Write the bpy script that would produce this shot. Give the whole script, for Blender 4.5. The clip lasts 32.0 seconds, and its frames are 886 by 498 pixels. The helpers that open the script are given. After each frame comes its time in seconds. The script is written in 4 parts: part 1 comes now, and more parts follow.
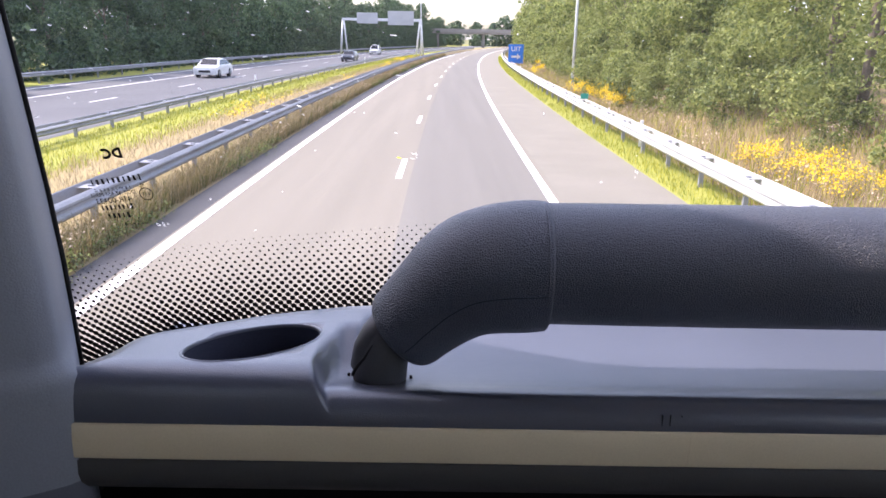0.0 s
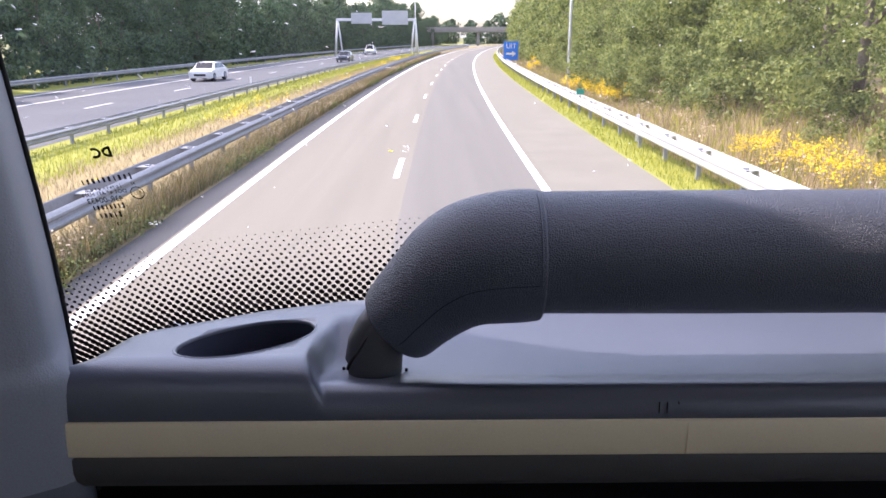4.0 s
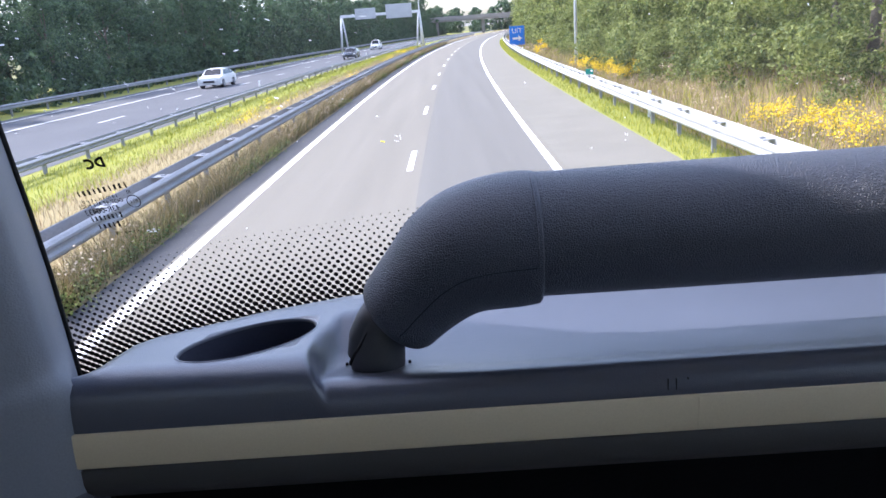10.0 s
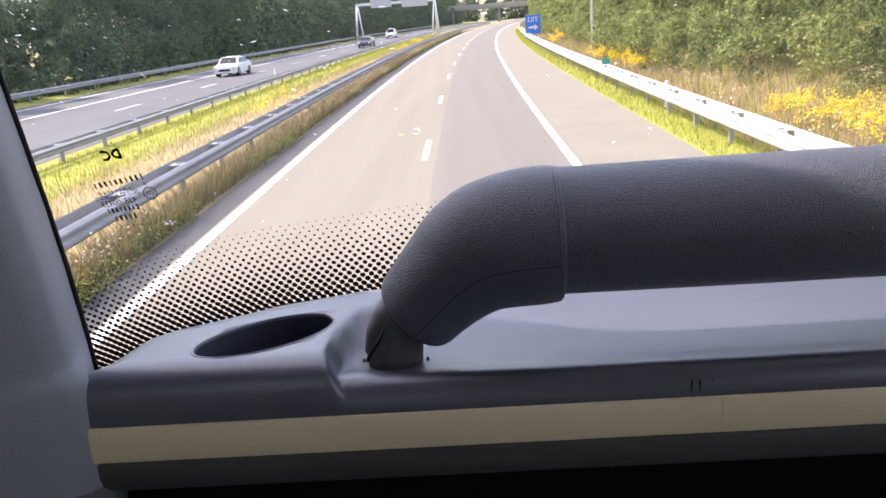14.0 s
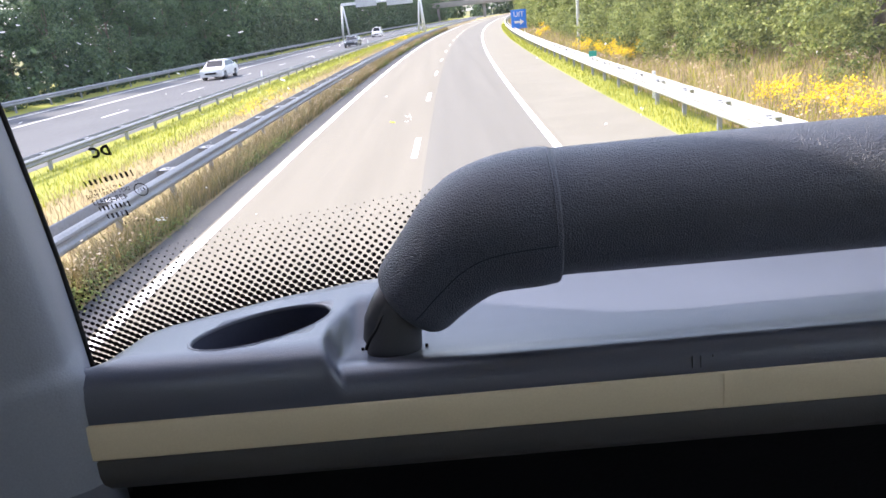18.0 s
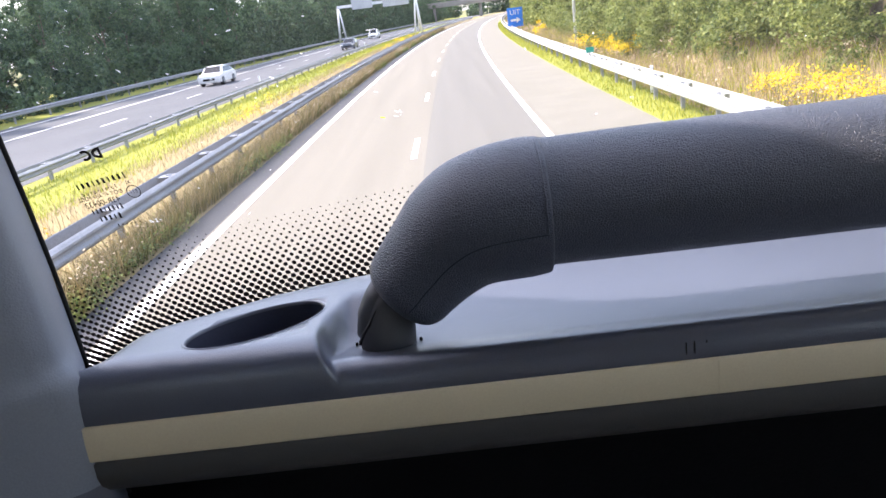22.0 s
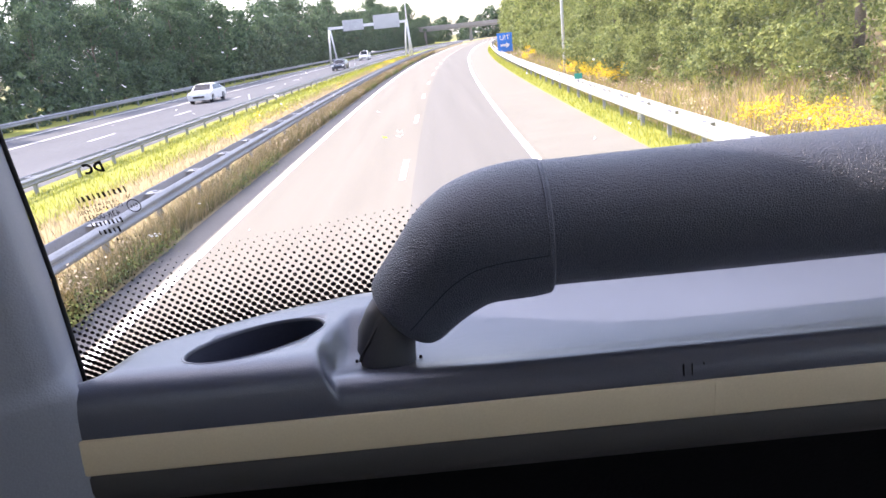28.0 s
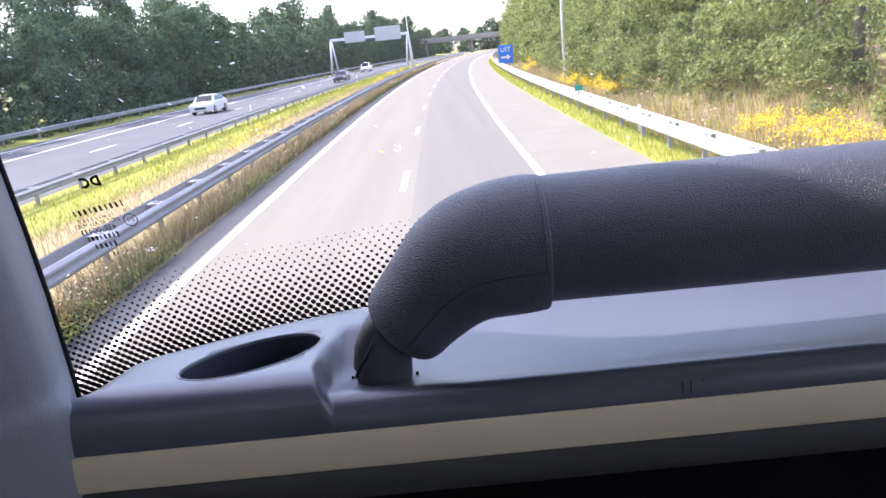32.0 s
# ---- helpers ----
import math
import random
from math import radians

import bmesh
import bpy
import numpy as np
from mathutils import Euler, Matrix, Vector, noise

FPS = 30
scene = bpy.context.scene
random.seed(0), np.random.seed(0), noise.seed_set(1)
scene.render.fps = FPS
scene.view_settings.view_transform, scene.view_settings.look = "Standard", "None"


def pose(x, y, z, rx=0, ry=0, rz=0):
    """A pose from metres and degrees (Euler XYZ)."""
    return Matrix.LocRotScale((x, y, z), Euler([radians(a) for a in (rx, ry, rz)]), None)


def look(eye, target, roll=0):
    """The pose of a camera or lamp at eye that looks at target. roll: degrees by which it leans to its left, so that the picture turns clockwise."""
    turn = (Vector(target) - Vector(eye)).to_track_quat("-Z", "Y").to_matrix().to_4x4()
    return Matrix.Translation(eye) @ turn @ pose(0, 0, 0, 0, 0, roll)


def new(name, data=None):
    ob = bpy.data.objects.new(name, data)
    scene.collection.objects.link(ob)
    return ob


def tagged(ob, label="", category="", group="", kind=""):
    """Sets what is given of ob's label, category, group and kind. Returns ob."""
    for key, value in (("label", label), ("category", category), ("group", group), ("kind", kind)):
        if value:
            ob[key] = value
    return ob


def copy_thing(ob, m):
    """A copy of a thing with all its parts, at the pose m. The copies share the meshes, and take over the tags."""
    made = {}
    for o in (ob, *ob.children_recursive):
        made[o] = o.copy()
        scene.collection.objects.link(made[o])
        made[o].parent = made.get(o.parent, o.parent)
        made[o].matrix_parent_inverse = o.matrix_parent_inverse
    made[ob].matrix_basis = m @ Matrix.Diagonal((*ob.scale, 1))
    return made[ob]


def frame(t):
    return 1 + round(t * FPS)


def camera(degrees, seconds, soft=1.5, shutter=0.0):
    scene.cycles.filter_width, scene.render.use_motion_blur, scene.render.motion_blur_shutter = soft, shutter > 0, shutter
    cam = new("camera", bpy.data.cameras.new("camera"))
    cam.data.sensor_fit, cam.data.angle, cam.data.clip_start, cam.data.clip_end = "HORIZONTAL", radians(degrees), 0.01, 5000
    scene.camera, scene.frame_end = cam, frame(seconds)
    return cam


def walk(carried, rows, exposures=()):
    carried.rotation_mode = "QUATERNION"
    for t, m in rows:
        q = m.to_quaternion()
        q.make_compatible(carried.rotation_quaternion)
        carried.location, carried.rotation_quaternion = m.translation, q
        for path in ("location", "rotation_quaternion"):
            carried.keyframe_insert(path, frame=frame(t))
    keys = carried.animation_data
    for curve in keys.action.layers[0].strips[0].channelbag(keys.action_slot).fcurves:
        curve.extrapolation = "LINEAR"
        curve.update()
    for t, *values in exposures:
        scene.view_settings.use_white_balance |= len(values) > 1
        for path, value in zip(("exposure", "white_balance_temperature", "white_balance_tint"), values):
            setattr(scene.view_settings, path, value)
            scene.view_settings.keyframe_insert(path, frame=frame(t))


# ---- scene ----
cam = camera(62.0, 32.0, soft=1.6)
EXPOSURES = [(0, 1.7, 6450, 27), (3, 1.7, 6400, 27), (6, 1.58, 6550, 27), (8, 1.62, 6250, 25), (9.2, 1.58, 5800, 20), (11, 1.58, 5800, 20), (12, 1.64, 6350, 21), (13, 1.74, 6700, 22), (14, 1.75, 6950, 24), (17, 1.86, 6600, 19), (21, 1.9, 6500, 19), (25, 2.06, 6800, 25), (28, 2.0, 6550, 25), (32, 1.9, 6150, 26)]
PATH = [
    (0, (0.001, -0.018, 3.267), (0.015, 1.905, 2.718), 1.1),
    (0.5, (0.002, -0.022, 3.267), (0.021, 1.907, 2.738), 1.0),
    (1, (0.002, -0.02, 3.268), (0.02, 1.907, 2.731), 1.2),
    (1.5, (0.002, -0.017, 3.266), (0.012, 1.903, 2.706), 0.9),
    (2, (0.003, -0.019, 3.265), (0.014, 1.905, 2.72), 0.7),
    (2.5, (0.003, -0.016, 3.266), (0.013, 1.906, 2.713), 0.8),
    (3, (0.005, -0.018, 3.265), (0.007, 1.908, 2.725), 0.4),
    (3.5, (0.006, -0.018, 3.262), (0.028, 1.905, 2.712), -0.1),
    (5.5, (0.006, -0.009, 3.26), (-0.013, 1.912, 2.706), -0.3),
    (6, (0.008, -0.011, 3.26), (-0.005, 1.915, 2.722), -0.5),
    (6.5, (0.01, -0.012, 3.259), (0.008, 1.911, 2.709), -1.0),
    (7, (0.011, -0.012, 3.257), (0.003, 1.91, 2.704), -1.6),
    (7.5, (0.014, -0.014, 3.262), (-0.003, 1.912, 2.724), -1.2),
    (8, (0.015, -0.005, 3.26), (-0.026, 1.91, 2.684), -1.8),
    (8.5, (0.018, -0.009, 3.26), (-0.012, 1.908, 2.689), -2.4),
    (9, (0.019, -0.012, 3.256), (0.006, 1.907, 2.69), -3.8),
    (9.5, (0.023, -0.012, 3.263), (-0.013, 1.911, 2.715), -3.4),
    (10, (0.023, -0.009, 3.256), (-0.014, 1.906, 2.681), -4.3),
    (10.5, (0.02, -0.007, 3.26), (-0.026, 1.909, 2.686), -3.5),
    (11, (0.02, -0.003, 3.259), (-0.041, 1.906, 2.666), -4.1),
    (11.5, (0.022, -0.008, 3.255), (-0.019, 1.905, 2.672), -5.0),
    (12, (0.022, -0.01, 3.254), (-0.012, 1.904, 2.675), -5.2),
    (12.5, (0.022, -0.007, 3.255), (-0.022, 1.907, 2.676), -4.9),
    (13, (0.021, -0.003, 3.256), (-0.034, 1.907, 2.664), -4.7),
    (13.5, (0.019, -0.003, 3.263), (-0.059, 1.915, 2.7), -3.8),
    (14, (0.019, 0.001, 3.258), (-0.057, 1.907, 2.659), -4.2),
    (14.5, (0.018, -0.003, 3.258), (-0.031, 1.905, 2.659), -4.3),
    (16.5, (0.019, 0.002, 3.246), (-0.045, 1.913, 2.662), -6.0),
    (17, (0.019, -0.002, 3.247), (-0.031, 1.905, 2.648), -6.2),
    (17.5, (0.019, -0.003, 3.25), (-0.032, 1.91, 2.668), -5.9),
    (18, (0.016, 0.001, 3.249), (-0.041, 1.906, 2.641), -5.8),
    (18.5, (0.017, -0.002, 3.251), (-0.034, 1.906, 2.656), -5.9),
    (19, (0.017, -0.002, 3.25), (-0.04, 1.906, 2.653), -6.0),
    (19.5, (0.02, -0.002, 3.244), (-0.058, 1.907, 2.651), -6.9),
    (20, (0.015, 0.0, 3.252), (-0.039, 1.906, 2.647), -5.5),
    (20.5, (0.014, -0.002, 3.249), (-0.025, 1.902, 2.637), -6.4),
    (21, (0.017, -0.001, 3.248), (-0.034, 1.904, 2.641), -6.4),
    (21.5, (0.022, -0.002, 3.242), (-0.045, 1.905, 2.64), -7.7),
    (22, (0.023, 0.0, 3.243), (-0.04, 1.905, 2.636), -7.3),
    (22.5, (0.023, -0.004, 3.245), (-0.016, 1.904, 2.646), -7.4),
    (23, (0.021, 0.0, 3.24), (-0.033, 1.9, 2.618), -8.3),
    (23.5, (0.024, -0.002, 3.243), (-0.039, 1.908, 2.655), -7.9),
    (24, (0.026, -0.005, 3.243), (-0.027, 1.91, 2.671), -7.5),
    (24.5, (0.021, -0.001, 3.24), (-0.01, 1.904, 2.631), -8.1),
    (25, (0.022, -0.005, 3.24), (-0.008, 1.905, 2.646), -8.3),
    (25.5, (0.023, -0.004, 3.242), (-0.022, 1.91, 2.664), -7.9),
    (27.5, (0.012, -0.006, 3.235), (0.005, 1.909, 2.658), -7.9),
    (28, (0.012, -0.006, 3.244), (-0.008, 1.915, 2.689), -5.9),
    (28.5, (0.005, -0.006, 3.244), (0.013, 1.914, 2.681), -4.6),
    (29, (0.001, -0.013, 3.251), (0.05, 1.927, 2.765), -2.0),
    (29.5, (0.003, -0.011, 3.252), (0.034, 1.929, 2.765), -2.5),
    (30, (0.007, -0.012, 3.249), (0.02, 1.933, 2.783), -3.7),
    (30.5, (0.012, -0.012, 3.249), (0.029, 1.93, 2.77), -4.5),
    (31, (0.013, -0.007, 3.246), (0.023, 1.925, 2.729), -5.7),
    (31.5, (0.016, -0.009, 3.246), (0.023, 1.927, 2.743), -6.0),
    (32, (0.015, -0.002, 3.246), (-0.004, 1.927, 2.72), -5.8),
]
walk(cam, [(t, look(eye, target, roll)) for t, eye, target, roll in PATH], EXPOSURES)

# ---- light ----
SUN_TO = Vector((-0.62, 0.18, 0.70)).normalized()
sun = new("sun", bpy.data.lights.new("sun", "SUN"))
sun.data.energy, sun.data.angle, sun.data.color = 2.5, radians(0.6), (1.0, 0.92, 0.80)
sun.matrix_world = look(SUN_TO * 50, (0, 0, 0))

world = bpy.data.worlds.new("sky")
scene.world = world
world.use_nodes = True
wn, wl = world.node_tree.nodes, world.node_tree.links
sky = wn.new("ShaderNodeTexSky")
sky.sky_type, sky.sun_disc = "NISHITA", False
sky.sun_elevation = math.asin(SUN_TO.z)
sky.sun_rotation = math.atan2(SUN_TO.x, SUN_TO.y)
sky.air_density, sky.dust_density = 1.0, 2.0
wc, wm = wn.new("ShaderNodeTexCoord"), wn.new("ShaderNodeMapping")
wm.inputs["Scale"].default_value = (1.6, 1.6, 6.0)
cloud, ramp = wn.new("ShaderNodeTexNoise"), wn.new("ShaderNodeValToRGB")
cloud.inputs["Scale"].default_value, cloud.inputs["Detail"].default_value = 2.2, 6
ramp.color_ramp.elements[0].position, ramp.color_ramp.elements[1].position = 0.47, 0.74
wmix = wn.new("ShaderNodeMixRGB")
wmix.inputs["Color2"].default_value = (9.0, 9.7, 10.8, 1)
wl.new(wc.outputs["Generated"], wm.inputs["Vector"])
wl.new(wm.outputs["Vector"], cloud.inputs["Vector"])
wl.new(cloud.outputs["Fac"], ramp.inputs["Fac"])
wl.new(ramp.outputs["Color"], wmix.inputs["Fac"])
wl.new(sky.outputs["Color"], wmix.inputs["Color1"])
wl.new(wmix.outputs["Color"], wn["Background"].inputs["Color"])
wn["Background"].inputs["Strength"].default_value = 0.145


# ---- materials ----
def material(name, low, high, rough=0.6, scale=8.0, fine=60.0, bump=0.2, metal=0.0, spread=0.0, depth=0.002,
             cells=False, spec=0.5, leaf=0.0, stretch=None, coat=0.0, pebble=0.0):
    """Two scales of noise between two colours, with a fine relief; spread varies single objects or islands."""
    m = bpy.data.materials.new(name)
    m.use_nodes = True
    n, l = m.node_tree.nodes, m.node_tree.links
    b = n["Principled BSDF"]
    b.inputs["Roughness"].default_value, b.inputs["Metallic"].default_value = rough, metal
    b.inputs["Specular IOR Level"].default_value = spec
    b.inputs["Coat Weight"].default_value, b.inputs["Coat Roughness"].default_value = coat, 0.36
    co = n.new("ShaderNodeTexCoord")
    big, small = n.new("ShaderNodeTexNoise"), n.new("ShaderNodeTexNoise")
    big.inputs["Scale"].default_value, small.inputs["Scale"].default_value = scale, fine
    big.inputs["Detail"].default_value, small.inputs["Detail"].default_value = 5, 3
    add = n.new("ShaderNodeMath")
    add.operation = "MULTIPLY_ADD"
    add.inputs[1].default_value, add.inputs[2].default_value = 0.5, 0.0
    mixer = n.new("ShaderNodeMath")
    mixer.operation = "MULTIPLY_ADD"
    mixer.inputs[1].default_value = 0.5
    rampc = n.new("ShaderNodeValToRGB")
    rampc.color_ramp.elements[0].color, rampc.color_ramp.elements[1].color = (*low, 1), (*high, 1)
    rampc.color_ramp.elements[0].position, rampc.color_ramp.elements[1].position = 0.32, 0.68
    for tex in (big, small):
        l.new(co.outputs["Object"], tex.inputs["Vector"])
    if stretch:
        drawn = n.new("ShaderNodeMapping")
        drawn.inputs["Scale"].default_value = stretch
        l.new(co.outputs["Object"], drawn.inputs["Vector"])
        l.new(drawn.outputs["Vector"], big.inputs["Vector"])
    l.new(big.outputs["Fac"], add.inputs[0])
    l.new(small.outputs["Fac"], mixer.inputs[0])
    l.new(add.outputs[0], mixer.inputs[2])
    last = mixer.outputs[0]
    if spread:
        geo, more = n.new("ShaderNodeNewGeometry"), n.new("ShaderNodeMath")
        more.operation, more.inputs[1].default_value = "MULTIPLY_ADD", spread
        shift = n.new("ShaderNodeMath")
        shift.operation, shift.inputs[1].default_value = "SUBTRACT", spread / 2
        l.new(geo.outputs["Random Per Island"], more.inputs[0])
        l.new(last, more.inputs[2])
        l.new(more.outputs[0], shift.inputs[0])
        last = shift.outputs[0]
    l.new(last, rampc.inputs["Fac"])
    l.new(rampc.outputs["Color"], b.inputs["Base Color"])
    if bump:
        bp = n.new("ShaderNodeBump")
        bp.inputs["Strength"].default_value, bp.inputs["Distance"].default_value = bump, depth
        if pebble:
            warp, vo, flat = n.new("ShaderNodeMixRGB"), n.new("ShaderNodeTexVoronoi"), n.new("ShaderNodeMapRange")
            vo.feature = "DISTANCE_TO_EDGE"
            vo.inputs["Scale"].default_value = pebble
            warp.blend_type, warp.inputs["Fac"].default_value = "ADD", 0.0012
            flat.interpolation_type = "SMOOTHSTEP"
            flat.inputs["From Max"].default_value = 0.30
            l.new(co.outputs["Object"], warp.inputs["Color1"])
            l.new(small.outputs["Color"], warp.inputs["Color2"])
            l.new(warp.outputs["Color"], vo.inputs["Vector"])
            l.new(vo.outputs["Distance"], flat.inputs["Value"])
            l.new(flat.outputs["Result"], bp.inputs["Height"])
        elif cells:
            vo = n.new("ShaderNodeTexVoronoi")
            vo.feature = "SMOOTH_F1"
            vo.inputs["Smoothness"].default_value = 0.2
            vo.inputs["Scale"].default_value = cells
            l.new(co.outputs["Object"], vo.inputs["Vector"])
            clampn = n.new("ShaderNodeMath")
            clampn.operation, clampn.inputs[1].default_value = "MULTIPLY", -0.6
            l.new(vo.outputs["Distance"], clampn.inputs[0])
            l.new(clampn.outputs[0], bp.inputs["Height"])
        else:
            l.new(small.outputs["Fac"], bp.inputs["Height"])
        l.new(bp.outputs["Normal"], b.inputs["Normal"])
        l.new(bp.outputs["Normal"], b.inputs["Coat Normal"])
    if leaf:
        tr, mx = n.new("ShaderNodeBsdfTranslucent"), n.new("ShaderNodeMixShader")
        mx.inputs["Fac"].default_value = leaf
        l.new(rampc.outputs["Color"], tr.inputs["Color"])
        l.new(b.outputs[0], mx.inputs[1])
        l.new(tr.outputs[0], mx.inputs[2])
        l.new(mx.outputs[0], n["Material Output"].inputs["Surface"])
    return m


def clear(name, tint, gloss=0.06, dust=0.0):
    m = bpy.data.materials.new(name)
    m.use_nodes = True
    n, l = m.node_tree.nodes, m.node_tree.links
    n.remove(n["Principled BSDF"])
    tr, gl, mx = n.new("ShaderNodeBsdfTransparent"), n.new("ShaderNodeBsdfGlossy"), n.new("ShaderNodeMixShader")
    tr.inputs["Color"].default_value = (*tint, 1)
    gl.inputs["Roughness"].default_value = 0.0
    mx.inputs["Fac"].default_value = gloss
    l.new(tr.outputs[0], mx.inputs[1])
    l.new(gl.outputs[0], mx.inputs[2])
    last = mx
    if dust:
        film, more = n.new("ShaderNodeBsdfTranslucent"), n.new("ShaderNodeMixShader")
        film.inputs["Color"].default_value = (0.86, 0.90, 1.0, 1)
        more.inputs["Fac"].default_value = dust
        l.new(mx.outputs[0], more.inputs[1])
        l.new(film.outputs[0], more.inputs[2])
        last = more
    l.new(last.outputs[0], n["Material Output"].inputs["Surface"])
    return m


PLASTIC = material("grained_grey_plastic", (0.049, 0.056, 0.081), (0.068, 0.077, 0.107), 0.36, 6, 900, 0.35, depth=0.0005, cells=900, spec=0.7, coat=0.5)
LEATHER = material("black_grained_padding", (0.036, 0.045, 0.071), (0.050, 0.061, 0.093), 0.50, 9, 420, 0.9, depth=0.00062, pebble=600, spec=0.65, coat=0.25)
SEAM = material("moulding_seam", (0.018, 0.022, 0.032), (0.028, 0.034, 0.046), 0.7, 20, 300, 0.1, spec=0.1)
STUB = material("dark_smooth_plastic", (0.034, 0.035, 0.041), (0.046, 0.047, 0.054), 0.5, 30, 700, 0.2, depth=0.0004)
WELL = material("black_cup_lining", (0.045, 0.050, 0.075), (0.060, 0.066, 0.096), 0.6, 20, 600, 0.2, depth=0.0004, spec=0.15)
STRIP = material("beige_trim", (0.60, 0.50, 0.34), (0.67, 0.57, 0.39), 0.5, 5, 700, 0.15, depth=0.0003)
FOOTWELL_SHADE = material("footwell_shade_black", (0.004, 0.004, 0.005), (0.007, 0.007, 0.008), 0.9, 8, 300, 0.2, spec=0.05)
LOWER = material("dark_brown_panel", (0.034, 0.032, 0.032), (0.047, 0.045, 0.044), 0.6, 6, 800, 0.3, depth=0.0006, cells=800)
PILLAR = material("grey_pillar_trim", (0.165, 0.178, 0.208), (0.205, 0.220, 0.252), 0.6, 5, 700, 0.3, depth=0.0006, cells=700)
PILLAR_SHADED = material("shaded_pillar_plastic", (0.070, 0.078, 0.100), (0.092, 0.100, 0.124), 0.6, 5, 700, 0.3, depth=0.0006, cells=700)
RUBBER = material("black_rubber", (0.010, 0.010, 0.011), (0.016, 0.016, 0.016), 0.7, 40, 400, 0.1, spec=0.2)
CABIN = material("grey_cabin_lining", (0.34, 0.32, 0.29), (0.42, 0.40, 0.36), 0.9, 3, 300, 0.3)
FLOOR = material("dark_cabin_floor", (0.09, 0.085, 0.08), (0.13, 0.125, 0.12), 0.8, 4, 200, 0.2)
INK = material("black_ceramic_print", (0.006, 0.006, 0.007), (0.010, 0.010, 0.010), 0.6, 50, 500, 0.0, spec=0.1)
SPECK = material("dried_insect_mark", (0.86, 0.86, 0.85), (0.96, 0.96, 0.95), 0.8, 60, 700, 0.0, spread=0.6, leaf=0.85)
YELLOW_MARK = material("yellow_insect_mark", (0.80, 0.70, 0.03), (0.92, 0.82, 0.06), 0.8, 60, 700, 0.0, leaf=0.85)
GLASS = clear("windscreen_glass", (0.97, 0.985, 0.975), 0.03, 0.012)
TINTED = clear("tinted_side_glass", (0.86, 0.88, 0.87), 0.05)

ASPHALT = material("worn_grey_asphalt", (0.142, 0.130, 0.104), (0.204, 0.188, 0.152), 0.9, 0.35, 28, 0.5, depth=0.01, stretch=(4.0, 0.12, 1.0))
LANE = material("cool_grey_asphalt", (0.114, 0.109, 0.096), (0.162, 0.155, 0.137), 0.88, 0.35, 28, 0.5, depth=0.01, stretch=(4.0, 0.12, 1.0))
SHOULDER = material("pale_shoulder_asphalt", (0.160, 0.149, 0.121), (0.212, 0.199, 0.165), 0.92, 0.5, 30, 0.5, depth=0.01)
SHADED_ASPHALT = material("shaded_asphalt", (0.036, 0.038, 0.044), (0.058, 0.060, 0.067), 0.9, 0.4, 28, 0.5, depth=0.01)
OPPOSITE = material("far_carriageway_asphalt", (0.076, 0.080, 0.090), (0.108, 0.112, 0.123), 0.9, 0.3, 20, 0.4, depth=0.01)
PAINT = material("worn_white_road_paint", (0.62, 0.62, 0.60), (0.82, 0.82, 0.80), 0.7, 3, 60, 0.3, depth=0.004)
STEEL = material("galvanised_steel", (0.20, 0.21, 0.235), (0.31, 0.32, 0.345), 0.62, 1.2, 25, 0.2, metal=0.15)
PALE_STEEL = material("pale_weathered_steel", (0.36, 0.37, 0.38), (0.50, 0.51, 0.52), 0.6, 1.0, 25, 0.2, metal=0.1)
POLE = material("grey_painted_steel", (0.55, 0.57, 0.58), (0.68, 0.70, 0.71), 0.5, 2, 40, 0.1)
CONCRETE = material("concrete", (0.22, 0.20, 0.18), (0.32, 0.30, 0.27), 0.9, 0.4, 12, 0.4, depth=0.01)
GRASS = material("lime_green_verge", (0.19, 0.22, 0.022), (0.33, 0.32, 0.05), 0.9, 0.25, 9, 0.6, depth=0.05)
DRY = material("dry_verge_soil", (0.17, 0.13, 0.06), (0.28, 0.21, 0.10), 0.95, 0.4, 9, 0.6, depth=0.05)
PALE_SOIL = material("pale_dry_grass_soil", (0.23, 0.185, 0.082), (0.34, 0.275, 0.13), 0.95, 0.3, 9, 0.6, depth=0.05)
FIELD = material("field_ground", (0.10, 0.12, 0.035), (0.19, 0.18, 0.06), 0.95, 0.02, 1.5, 0.4, depth=0.1)
STRAW = material("straw_grass_blades", (0.25, 0.195, 0.112), (0.46, 0.365, 0.225), 0.8, 0.8, 6, 0, spread=0.9, leaf=0.3)
GREEN_BLADES = material("green_grass_blades", (0.21, 0.25, 0.025), (0.43, 0.42, 0.055), 0.8, 0.8, 6, 0, spread=0.9, leaf=0.3)
BRUSH = material("brown_green_weeds", (0.12, 0.12, 0.035), (0.34, 0.25, 0.11), 0.85, 0.9, 6, 0, spread=0.9, leaf=0.25)
SEEDHEAD = material("pale_seed_heads", (0.42, 0.33, 0.22), (0.66, 0.54, 0.40), 0.9, 2, 30, 0, spread=0.7, leaf=0.3)
LEAFY_WEED = material("leafy_green_weeds", (0.07, 0.11, 0.025), (0.22, 0.25, 0.06), 0.85, 0.9, 6, 0, spread=0.7, leaf=0.3)
BLOSSOM = material("yellow_ragwort_blossom", (0.66, 0.46, 0.002), (0.82, 0.62, 0.006), 0.7, 2, 30, 0, spread=0.7, leaf=0.25)
# two leaf copies: backlit shade coloured into the first, sunlight into the second
LEAVES_SHADED = material("shaded_green_leaves", (0.038, 0.078, 0.040), (0.112, 0.178, 0.080), 0.6, 0.5, 4, 0, spread=0.5, leaf=0.35)
LEAVES_SUNLIT = material("sunlit_green_leaves", (0.115, 0.160, 0.040), (0.34, 0.38, 0.115), 0.6, 0.5, 4, 0, spread=0.5, leaf=0.5)
